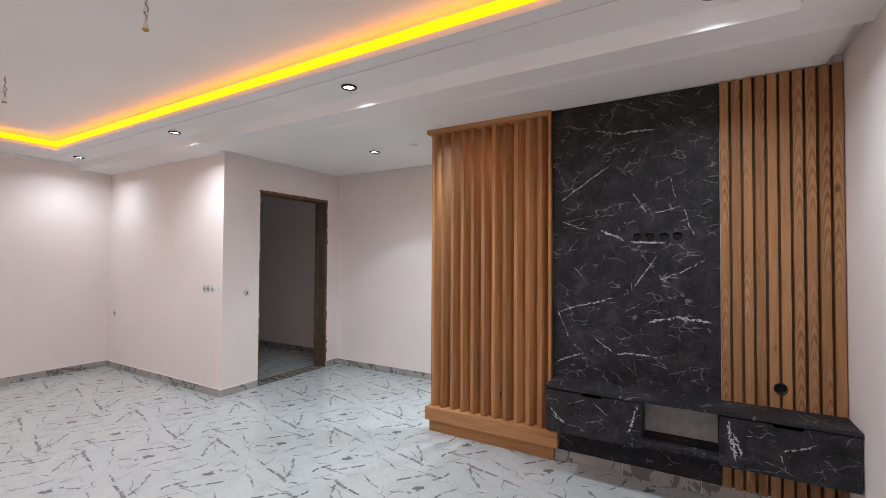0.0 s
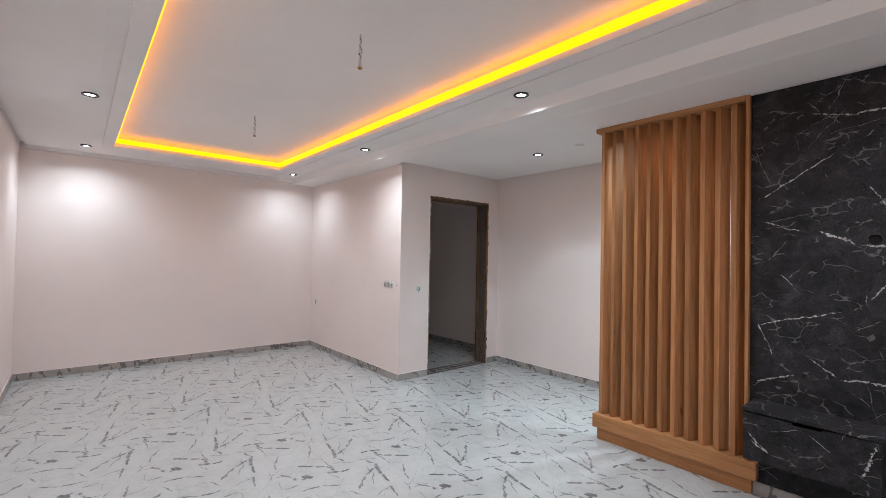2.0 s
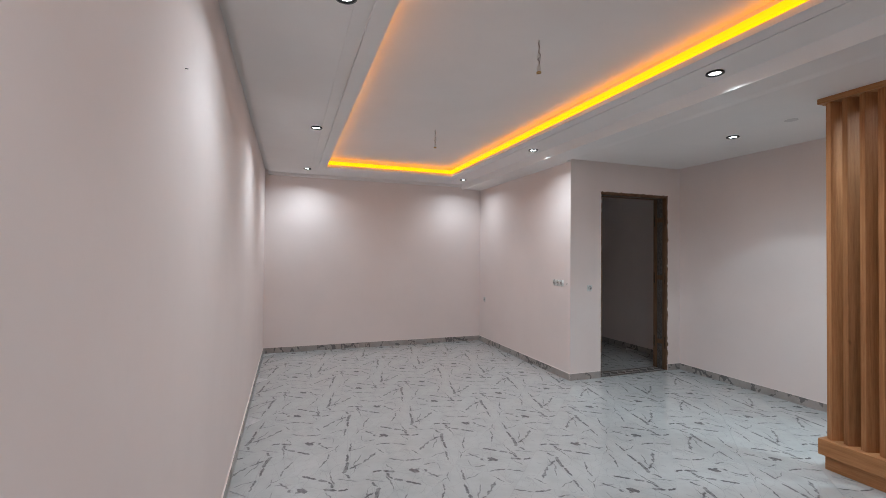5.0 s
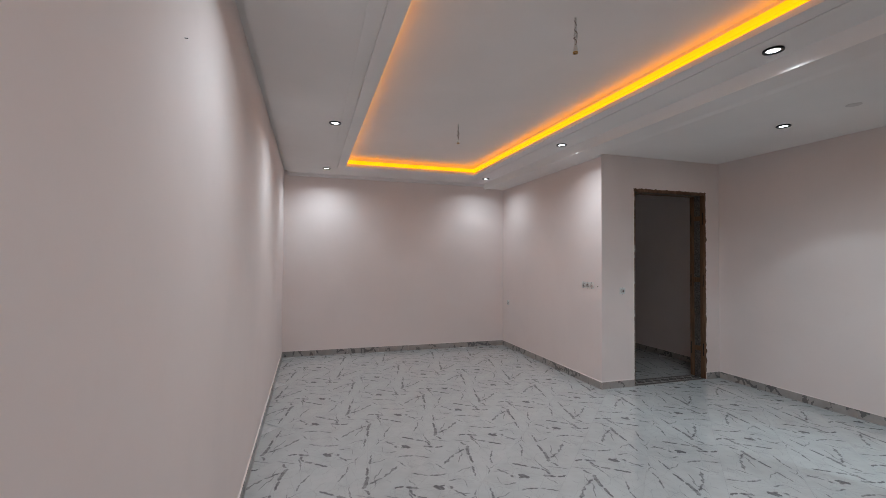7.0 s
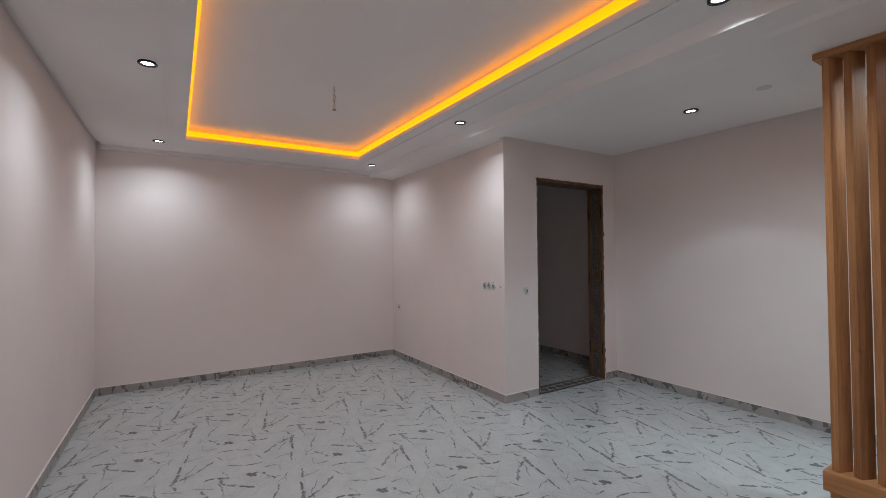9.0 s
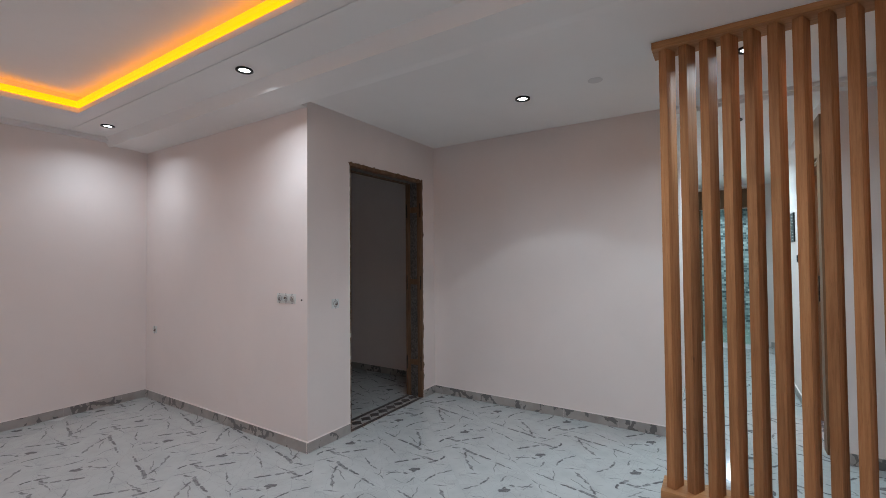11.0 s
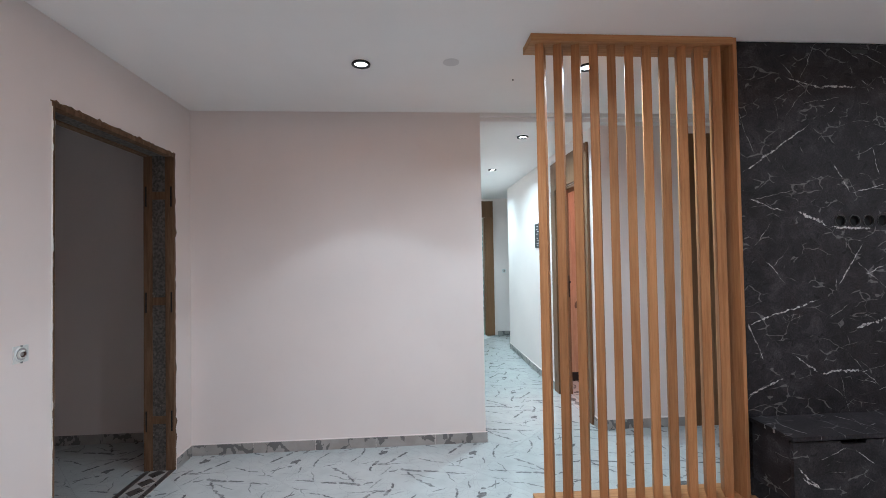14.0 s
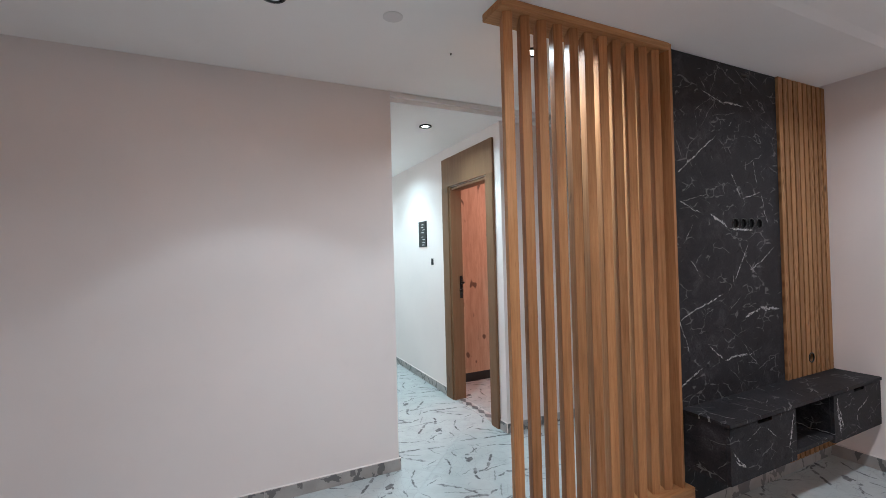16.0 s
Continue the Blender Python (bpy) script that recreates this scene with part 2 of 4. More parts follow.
def skirting_surface(name):
    m, t, b = material(name)
    v = coords(t, (1, 1, 1), random_shift=9.0)
    ink = veins(t, coords(t, (1, 1, 0.8), (0, 0.5, 0), random_shift=9.0), 7.0, 0.09, 0.1, (0.42, 0.53), 6.0)
    body = mix(t, span(t, noise_(t, v, 8.0, 4.0), 0.3, 0.7), (0.41, 0.375, 0.355), (0.33, 0.30, 0.28))
    t.links.new(mix(t, math_(t, "MULTIPLY", ink, 0.8), body, (0.10, 0.095, 0.095)), b.inputs["Base Color"])
    b.inputs["Roughness"].default_value = 0.3
    return m


SKIRT_TILE = skirting_surface("skirting_tile")
GROUT = plain("grout", (0.46, 0.47, 0.47), 0.9)

# main light strokes of the black panel: start, end (along the wall, up), width in mm
STROKES = [
    (0.92, 1.82, 0.53, 2.08, 5),
    (0.66, 2.33, 0.44, 2.26, 5),
    (0.48, 2.27, 0.26, 2.28, 6),
    (0.92, 1.05, 0.50, 1.18, 5),
    (0.91, 1.08, 0.82, 0.86, 4),
    (0.87, 1.70, 0.69, 1.63, 5),
    (0.62, 1.63, 0.44, 1.55, 10),
    (0.44, 1.55, 0.20, 1.53, 8),
    (0.42, 1.88, 0.32, 1.72, 4),
    (0.32, 1.72, 0.12, 1.77, 4),
    (0.19, 1.96, 0.15, 1.81, 3),
    (0.12, 1.78, 0.06, 1.57, 4),
    (0.33, 1.02, 0.14, 1.07, 9),
    (0.17, 1.06, -0.05, 1.05, 10),
    (0.26, 1.29, -0.01, 1.43, 5),
    (0.41, 1.24, 0.26, 1.46, 5),
    (0.66, 0.89, 0.54, 0.81, 5),
    (0.54, 0.80, 0.25, 0.81, 6),
    (0.92, 0.70, 0.72, 0.78, 6),
]


def scatter(count, a0, a1, b0, b1, seed, thin, thick, longest):
    """Seeded fine scratches over a field."""
    rng = random.Random(seed)
    out = []
    for k in range(count):
        x, y = rng.uniform(a0, a1), rng.uniform(b0, b1)
        turn = rng.choice((0.55, -0.35, 2.0, 1.35, 2.7)) + rng.gauss(0, 0.25)
        size = rng.uniform(0.25, 1.0) * longest
        out.append((x, y, x + size * math.cos(turn), y + size * math.sin(turn), rng.uniform(thin, thick)))
    return out


def black_marble(name, strokes, scratches, flat=()):
    m, t, b = material(name)
    v = coords(t)
    cloud = noise_(t, v, 9.0, 8.0, 0.72, 0.6)
    speck = noise_(t, v, 60.0, 3.0)
    c = ramp(t, cloud, (0.32, (0.006, 0.0057, 0.0063)), (0.52, (0.021, 0.019, 0.0215)), (0.74, (0.060, 0.053, 0.059)))
    pits = span(t, noise_(t, v, 24.0, 4.0, 0.6, 0.8), 0.60, 0.68)
    c = mix(t, math_(t, "MULTIPLY", pits, 0.75), c, (0.004, 0.004, 0.0042))
    bent = shifted(t, shifted(t, v, 0.036, 11.0), 0.010, 50.0)
    grain = span(t, noise_(t, v, 55.0, 4.0, 0.68), 0.36, 0.64, 0.1, 1.35)
    even = span(t, noise_(t, v, 25.0, 3.0, 0.6), 0.3, 0.6, 0.1, 1.0)
    total = stroke_field(t, bent, strokes, grain, "yz", 0.9)
    thin = stroke_field(t, bent, scratches, even, "yz", 0.72)
    total = math_(t, "MAXIMUM", total, math_(t, "MULTIPLY", thin, 0.8))
    if flat:
        total = math_(t, "MAXIMUM", total, math_(t, "MULTIPLY", stroke_field(t, bent, flat, even, "xy"), 0.5))
    total = math_(t, "MULTIPLY", total, span(t, noise_(t, v, 90.0, 3.0, 0.6), 0.35, 0.6, 0.25, 0.85))
    hair = veins(t, coords(t, (1.0, 1.0, 1.7), (0.7, 0, 0)), 9.0, 0.035, 0.12, (0.5, 0.6), 7.0)
    total = math_(t, "MAXIMUM", total, math_(t, "MULTIPLY", hair, 0.16))
    c = mix(t, 1.0, c, ramp(t, noise_(t, v, 130.0, 4.0, 0.7), (0.3, 0.45), (0.7, 1.6)), "MULTIPLY")
    c = mix(t, total, c, (0.60, 0.585, 0.575))
    t.links.new(c, b.inputs["Base Color"])
    t.links.new(span(t, cloud, 0.3, 0.7, 0.55, 0.7), b.inputs["Roughness"])
    b.inputs["Specular IOR Level"].default_value = 0.25
    bump(t, b, speck, 0.08, 0.001)
    return m


DOOR_STROKES = [(0.41, 0.37, 0.36, 0.56, 10), (0.90, 0.47, 0.80, 0.37, 5), (0.88, 0.42, 0.79, 0.36, 6), (-0.09, 0.56, -0.13, 0.32, 11), (-0.12, 0.50, -0.15, 0.36, 9),
                (-0.30, 0.42, -0.48, 0.50, 6), (-0.31, 0.43, -0.34, 0.34, 4), (0.70, 0.17, 0.40, 0.12, 6), (0.62, 0.52, 0.52, 0.46, 3)]
MARBLE = black_marble("black_marble_panel", STROKES, scatter(40, -0.05, 0.95, 0.1, 2.45, 4, 1.8, 3.8, 0.28))
MARBLE2 = black_marble("black_marble_laminate", DOOR_STROKES, scatter(16, -0.6, 0.9, 0.3, 0.57, 8, 1.8, 3.6, 0.16))
MARBLE_TOP = black_marble("black_marble_top", DOOR_STROKES[:1], scatter(2, -0.6, 0.9, 0.3, 0.5, 8, 1.0, 1.5, 0.1), scatter(16, 2.92, 3.15, -0.6, 0.9, 12, 3.0, 6.0, 0.28))
BLACK = plain("black_plastic", (0.012, 0.012, 0.012), 0.35)
# near-black colour that stands in for the shade inside holes and slots
DARK = plain("hole_shade", (0.006, 0.006, 0.006), 0.9)
BLACK_METAL = plain("black_metal", (0.015, 0.015, 0.016), 0.3, 0.6)
GREY_BOARD = plain("grey_back_board", (0.42, 0.40, 0.39), 0.5)
PLASTIC = plain("white_plastic", (0.72, 0.72, 0.70), 0.4)
STEEL = plain("screw_steel", (0.3, 0.3, 0.3), 0.35, 0.9)
CEMENT = plain("cement_render", (0.105, 0.092, 0.083), 0.95, 0, 0.5, 60.0)
MORTAR = plain("dry_mortar", (0.21, 0.175, 0.145), 0.95, 0, 0.3, 40.0)
DARK_TILE = plain("dark_brown_tile", (0.07, 0.055, 0.05), 0.3, 0, 0.2, 30.0)
PALE_TILE = plain("pale_grey_tile", (0.42, 0.40, 0.39), 0.3)
GREY_TILE = plain("grey_mosaic_tile", (0.13, 0.125, 0.13), 0.3)
BROWN_WIRE = plain("brown_wire", (0.10, 0.045, 0.03), 0.5)
WHITE_WIRE = plain("white_wire", (0.6, 0.58, 0.55), 0.5)
BRASS = plain("brass_contact", (0.5, 0.33, 0.12), 0.3, 0.9)


def glow(name, colour, strength):
    m, t, b = material(name)
    b.inputs["Base Color"].default_value = (*colour, 1)
    b.inputs["Emission Color"].default_value = (*colour, 1)
    b.inputs["Emission Strength"].default_value = strength
    return m


LENS = glow("lamp_lens", (0.9, 0.97, 1.0), 9.0)
LED = glow("amber_led_strip", LED_COLOUR, LED_POWER)


def bath_tile(name):
    m, t, b = material(name)
    s = node(t, "ShaderNodeSeparateXYZ")
    t.links.new(coords(t), s.inputs[0])
    v = node(t, "ShaderNodeCombineXYZ")
    t.links.new(math_(t, "ADD", s.outputs[0], s.outputs[1]), v.inputs[0])
    t.links.new(s.outputs[2], v.inputs[1])
    k = node(t, "ShaderNodeTexBrick")
    t.links.new(v.outputs[0], k.inputs["Vector"])
    for key, value in (("Scale", 1.0), ("Mortar Size", 0.004), ("Brick Width", 0.075), ("Row Height", 0.045)):
        k.inputs[key].default_value = value
    k.inputs["Color1"].default_value = (0.06, 0.10, 0.11, 1)
    k.inputs["Color2"].default_value = (0.52, 0.68, 0.68, 1)
    k.inputs["Mortar"].default_value = (0.30, 0.38, 0.38, 1)
    c = k.outputs["Color"]
    t.links.new(c, b.inputs["Base Color"])
    b.inputs["Roughness"].default_value = 0.15
    return m


BATH = bath_tile("patterned_blue_tile")
BATH_FLOOR = plain("green_floor_tile", (0.30, 0.42, 0.36), 0.25)


# ---- mesh helpers ----
def add_box(bm, lo, hi, bevel=0.0):
    vs = bmesh.ops.create_cube(bm, size=1)["verts"]
    for v in vs:
        v.co = [(a + b) / 2 + c * (b - a) for a, b, c in zip(lo, hi, v.co)]
    if bevel:
        edges = list({e for v in vs for e in v.link_edges})
        bmesh.ops.bevel(bm, geom=edges, offset=bevel, segments=2, affect="EDGES", profile=0.6)
    return bm


def box(lo, hi, bevel=0.0):
    return add_box(bmesh.new(), lo, hi, bevel)


def cyl(bm, centre, axis, r, depth, segs=24, r2=None):
    """A capped cylinder or cone round centre along the axis x, y or z."""
    turn = {"x": Matrix.Rotation(radians(90), 4, "Y"), "y": Matrix.Rotation(radians(-90), 4, "X"), "z": Matrix()}[axis]
    bmesh.ops.create_cone(bm, cap_ends=True, segments=segs, radius1=r, radius2=r if r2 is None else r2, depth=depth,
                          matrix=Matrix.Translation(centre) @ turn)
    return bm


def ring(bm, centre, axis, r_out, r_in, depth, segs=32):
    turn = {"x": Matrix.Rotation(radians(90), 4, "Y"), "y": Matrix.Rotation(radians(-90), 4, "X"), "z": Matrix()}[axis]
    m = Matrix.Translation(centre) @ turn
    loops = []
    for r, z in ((r_out, -depth / 2), (r_out, depth / 2 - depth * 0.3), (r_out - depth * 0.3, depth / 2), (r_in, depth / 2), (r_in, -depth / 2)):
        loops.append([bm.verts.new(m @ Vector((r * math.cos(2 * math.pi * k / segs), r * math.sin(2 * math.pi * k / segs), z))) for k in range(segs)])
    for a, b in zip(loops, loops[1:] + loops[:1]):
        for k in range(segs):
            bm.faces.new((a[k], a[(k + 1) % segs], b[(k + 1) % segs], b[k]))
    bmesh.ops.recalc_face_normals(bm, faces=bm.faces[:])
    return bm


def mesh_of(name, bm, mat, smooth=False):
    me = bpy.data.meshes.new(name)
    bm.to_mesh(me)
    bm.free()
    me.materials.append(mat)
    if smooth:
        for p in me.polygons:
            p.use_smooth = True
    return me


def part(name, bm, mat, parent=None, label="", smooth=False):
    ob = new(name, mesh_of(name, bm, mat, smooth))
    if parent is not None:
        ob.parent = parent
        ob.matrix_parent_inverse = parent.matrix_world.inverted() if parent.type != "EMPTY" else Matrix.Translation(-parent.location)
    return tagged(ob, label) if label else ob


def thing(name, at, label, category, group=""):
    ob = new(name)
    ob.location = at
    ob.empty_display_size = 0.1
    return tagged(ob, label, category, group)


def setting(name, bm, mat, label):
    return tagged(new(name, mesh_of(name, bm, mat)), label, name.split("_")[0], kind="structure")


def holed_sheet(y0, y1, z0, z1, holes, x_front, x_back, segs=28):
    """A board facing -x with round holes (y, z, radius) right through it."""
    bm = bmesh.new()
    rims = [[(y0, z0), (y1, z0), (y1, z1), (y0, z1)]]
    for hy, hz, r in holes:
        rims.append([(hy + r * math.cos(2 * math.pi * k / segs), hz + r * math.sin(2 * math.pi * k / segs)) for k in range(segs)])
    edges = []
    for rim in rims:
        vs = [bm.verts.new((x_front, a, b)) for a, b in rim]
        edges += [bm.edges.new((vs[k], vs[(k + 1) % len(vs)])) for k in range(len(vs))]
    faces = [g for g in bmesh.ops.triangle_fill(bm, edges=edges, use_beauty=True)["geom"] if isinstance(g, bmesh.types.BMFace)]
    inside = [f for f in faces if any((f.calc_center_median().y - hy) ** 2 + (f.calc_center_median().z - hz) ** 2 < (0.8 * r) ** 2 for hy, hz, r in holes)]
    if inside:
        bmesh.ops.delete(bm, geom=inside, context="FACES_ONLY")
    out = bmesh.ops.extrude_face_region(bm, geom=bm.faces[:])["geom"]
    for v in out:
        if isinstance(v, bmesh.types.BMVert):
            v.co.x = x_back
    bmesh.ops.recalc_face_normals(bm, faces=bm.faces[:])
    return bm


# ---- structure: walls, each with its thickness ----
H = 2.95
setting("wall_left", box((XL - 0.15, YE - 0.15, 0), (XL, YF + 0.15, H)), WALL, "plain off-white painted long wall")
setting("wall_far", box((XL, YF, 0), (XA, YF + 0.15, H)), WALL, "plain off-white painted wall with pinkish sheen")
setting("wall_end", box((XL, YE - 0.15, 0), (4.55, YE, H)), WALL, "plain off-white painted end wall")
setting("wall_alcove", box((XA, YD + 0.195, 0), (XA + 0.12, YF + 0.15, H)), WALL, "off-white painted alcove wall with socket boxes")
bm = bmesh.new()
DX0, DX1, DTOP = 3.19, 4.205, 2.175
add_box(bm, (XA, YD, 0), (DX0, YD + 0.195, H))
add_box(bm, (DX1, YD, 0), (XR, YD + 0.195, H))
add_box(bm, (DX0, YD, DTOP), (DX1, YD + 0.195, H))
setting("wall_doorway", bm, WALL, "off-white wall with an unfinished doorway")
setting("wall_right", box((XR, 2.05, 0), (XR + 0.15, YD + 0.195, H)), WALL, "wide plain off-white painted wall")
setting("wall_media", box((3.192, YE, 0), (3.33, 0.942, H)), WALL, "white wall behind the media panelling")
setting("wall_back_room", add_box(box((4.72, YD + 0.195, 0), (4.87, 7.0, H)), (XR + 0.15, YD + 0.045, 0), (4.87, YD + 0.195, H)), WALL, "plain wall of the unlit back room")
setting("wall_back_room_far", box((XA + 0.12, 6.865, 0), (4.72, 7.0, H)), WALL, "plain far wall of the unlit back room")
setting("wall_corridor_left", box((XR + 0.15, 2.05, 0), (8.9, 2.2, H)), WALL, "white corridor wall")
bm = bmesh.new()
RX0, RX1, RTOP, YC = 4.755, 5.455, 2.10, 1.087
add_box(bm, (4.55, YC - 0.10, 0), (RX0, YC, H))
add_box(bm, (RX1, YC - 0.10, 0), (7.80, YC, H))
add_box(bm, (RX0, YC - 0.10, RTOP), (RX1, YC, H))
setting("wall_corridor_right", bm, WALL, "white corridor wall with a timber-lined doorway")
setting("wall_hall", box((4.55, YE - 0.15, 0), (4.70, YC - 0.10, H)), WALL, "pale wall behind the slatted screen")
XEND = 8.9
bm = bmesh.new()
add_box(bm, (XEND, -0.5, 0), (XEND + 0.15, 1.26, H))
add_box(bm, (XEND, 1.98, 0), (XEND + 0.15, 2.35, H))
add_box(bm, (XEND, 1.26, 2.15), (XEND + 0.15, 1.98, H))
setting("wall_corridor_end", bm, WALL, "white wall at the corridor's end with a bathroom doorway")
setting("wall_corridor_nook", box((7.65, -0.5, 0), (7.80, YC - 0.10, H)), WALL, "white wall of the corridor's side branch")
setting("wall_corridor_nook_end", box((7.80, -0.65, 0), (XEND, -0.5, H)), WALL, "white wall closing the side branch")
bm = bmesh.new()
add_box(bm, (10.7, 0.6, 0), (10.85, 2.6, H))
setting("wall_bath", bm, BATH, "bathroom wall with patterned blue-green tiles")
bm = bmesh.new()
add_box(bm, (XEND + 0.15, 0.45, 0), (10.7, 0.6, H))
add_box(bm, (XEND + 0.15, 2.6, 0), (10.7, 2.75, H))
setting("wall_bath_sides", bm, BATH, "bathroom side walls with patterned tiles")
bm = bmesh.new()
add_box(bm, (4.70, -1.55, 0), (7.65, -1.4, H))
add_box(bm, (6.6, -1.4, 0), (6.75, YC - 0.10, H))
setting("wall_side_room", bm, WALL, "plain walls of the pink-lit side room")

# ---- ceilings ----
bm = bmesh.new()
GX0, GX1, GY0, GY1 = 0.187, 1.96, 0.16, 5.96      # opening of the lit tray
GW, LIP = 0.032, 0.018                           # gorge width, lip height
XD = 2.44                                        # edge of the raised field
# the lower field stops short of the walls and leaves a recessed margin
add_box(bm, (2.71, YE + 0.07, LOW), (XR - 0.14, YD - 0.10, LOW + 0.05))
add_box(bm, (2.71, YE, LOW + 0.05), (XR, YD, H))
add_box(bm, (XD, YE, MID), (2.66, YF, H))
add_box(bm, (2.71, YD, LOW), (XA, YF, H))
# sloping strip between the two levels
vs = [bm.verts.new(p) for p in ((2.66, YE, MID), (2.71, YE, LOW), (2.71, YF, LOW), (2.66, YF, MID))]
bm.faces.new(vs)
add_box(bm, (XL, YE, MID), (XD, -0.34, H))
# raised field round the tray, lip a little lower
add_box(bm, (XL + 0.045, -0.34, HIGH), (GX0 - 0.10, YF - 0.07, H))
add_box(bm, (XL, -0.34, HIGH + 0.035), (XL + 0.045, YF, H))
add_box(bm, (GX1 + 0.10, -0.34, HIGH), (XD - 0.060, YF - 0.07, H))
add_box(bm, (XD - 0.012, -0.34, LOW - 0.004), (XD, YF, H))
vs = [bm.verts.new(p) for p in ((XD - 0.060, -0.34, HIGH), (XD - 0.012, -0.34, LOW - 0.004), (XD - 0.012, YF, LOW - 0.004), (XD - 0.060, YF, HIGH))]
bm.faces.new(vs)
add_box(bm, (GX0 - 0.10, GY1 + 0.10, HIGH), (GX1 + 0.10, YF - 0.07, H))
add_box(bm, (XL + 0.045, YF - 0.07, HIGH - 0.038), (XD - 0.012, YF, H))
# shallow grooves beside the lip
for x in (GX0 - 0.185, GX1 + 0.14):
    add_box(bm, (x, -0.34, HIGH - 0.005), (x + 0.035, YF - 0.07, HIGH + 0.02))
add_box(bm, (GX0 - 0.10, -0.34, HIGH), (GX1 + 0.10, GY0 - 0.10, H))
z0, z1 = HIGH - 0.019, HIGH + LIP
for lo, hi, tall in (((GX0 - 0.10, GY0 - 0.10), (GX0 - GW, GY1 + 0.10), H), ((GX1 + GW, GY0 - 0.10), (GX1 + 0.10, GY1 + 0.10), H),
                     ((GX0 - GW, GY1 + GW), (GX1 + GW, GY1 + 0.10), H), ((GX0 - GW, GY0 - 0.10), (GX1 + GW, GY0 - GW), H),
                     ((GX0 - GW, GY0 - GW), (GX0, GY1 + GW), z1), ((GX1, GY0 - GW), (GX1 + GW, GY1 + GW), z1),
                     ((GX0, GY1), (GX1, GY1 + GW), z1), ((GX0, GY0 - GW), (GX1, GY0), z1)):
    add_box(bm, (*lo, z0), (*hi, tall))
add_box(bm, (GX0 - GW, GY0 - GW, TOP), (GX1 + GW, GY1 + GW, H))
setting("ceiling", bm, CEIL, "white plaster ceiling with a recessed lit tray")
bm = bmesh.new()
add_box(bm, (XR + 0.035, YE, CORR), (XEND, 2.05, H))
add_box(bm, (XR + 0.01, YE, LOW + 0.02), (XR + 0.035, 2.05, H))
add_box(bm, (4.70, -1.4, CORR), (XR + 0.3, YE, H))
setting("ceiling_corridor", bm, CEIL, "white plaster corridor ceiling")
setting("ceiling_back_room", box((XA + 0.12, YD + 0.195, 2.6), (4.72, 6.865, H)), CEIL, "plain ceiling of the back room")
bm = bmesh.new()
add_box(bm, (XEND, 0.6, 2.5), (10.7, 2.6, 2.6))
add_box(bm, (XEND, -0.5, CORR + 0.02), (XEND + 0.15, 0.6, H))
setting("ceiling_bath", bm, CEIL, "plain bathroom ceiling")
setting("ceiling_side_room", box((4.72, -1.4, 2.54), (6.6, YE, H)), CEIL, "plain ceiling of the side room")

# amber strips in the gorge, thickened past the lip to stand in for ceiling glow
strip = thing("led_strip", (GX0, GY0, z1), "glowing amber LED strip in the ceiling tray", "LED strip")
g, f = GW - 0.001, 0.020
for lo, hi in (((GX0 - g, GY0 - g), (GX0 + f, GY1 + g)), ((GX1 - f, GY0 - g), (GX1 + g, GY1 + g)),
               ((GX0 + f, GY1 - f), (GX1 - f, GY1 + g)), ((GX0 + f, GY0 - g), (GX1 - f, GY0 + f))):
    part("light_strip", box((*lo, z1 + 0.010), (*hi, z1 + 0.050), 0.006), LED, strip)


# ---- lamps ----
def downlight(x, y, z, group):
    lamp = thing("downlight", (x, y, z), "round black-rimmed recessed downlight, switched on", "downlight", group)
    part("rim", ring(bmesh.new(), (x, y, z - 0.004), "z", 0.052, 0.036, 0.010), BLACK_METAL, lamp, "black ring", True)
    bm = bmesh.new()
    bmesh.ops.create_uvsphere(bm, u_segments=20, v_segments=8, radius=0.0365, matrix=Matrix.Translation((x, y, z - 0.001)) @ Matrix.Diagonal((1, 1, 0.16, 1)))
    part("lens", bm, LENS, lamp, "bright white lens", True)
    return lamp


def beam(x, y, z, power, colour=COOL, angle=112.0, blend=0.4, wide=1.0):
    d = bpy.data.lights.new("downlight_beam", "SPOT")
    d.energy, d.color, d.spot_size, d.spot_blend, d.shadow_soft_size = power, colour, radians(angle), blend, 0.035
    o = new("downlight_beam", d)
    o.location = (x, y, z - 0.02)
    d = bpy.data.lights.new("downlight_glow", "AREA")
    d.shape, d.size, d.energy, d.color = "DISK", 0.07, wide * WIDE_POWER * power / LAMP_POWER, colour
    d.spread = radians(148)
    o = new("downlight_glow", d)
    o.location = (x, y, z - 0.016)


ROOM_LAMPS = [(x, y, HIGH) for y in (6.22, 4.20, 2.06, -0.02) for x in (-0.043, 2.245)]
HALL_LAMPS = [(3.49, 2.86, LOW), (3.49, 1.57, LOW)]
CORRIDOR_LAMPS = [(4.88, 1.59, CORR), (6.31, 1.60, CORR), (7.66, 1.60, CORR)]
first = downlight(*ROOM_LAMPS[0], "ceiling downlights")
for p in ROOM_LAMPS[1:] + HALL_LAMPS + CORRIDOR_LAMPS:
    copy_thing(first, Matrix.Translation(p))
for p in ROOM_LAMPS:
    if p[0] < 1:
        beam(*p, LAMP_POWER * (0.6 if p[1] > 5 else 0.8), wide=0.95 if p[1] > 5 else 0.8)
    else:
        beam(*p, LAMP_POWER * (0.4 if p[1] > 5 else 0.75 if p[1] < 1 else 0.7 if p[1] > 3 else 1.1))
beam(*HALL_LAMPS[0], LAMP_POWER * 1.45, (0.70, 0.89, 1.0), 100.0, 0.22, 0.1)
beam(*HALL_LAMPS[1], LAMP_POWER * 1.7, (0.74, 0.90, 1.0), 104.0, 0.3, 0.5)
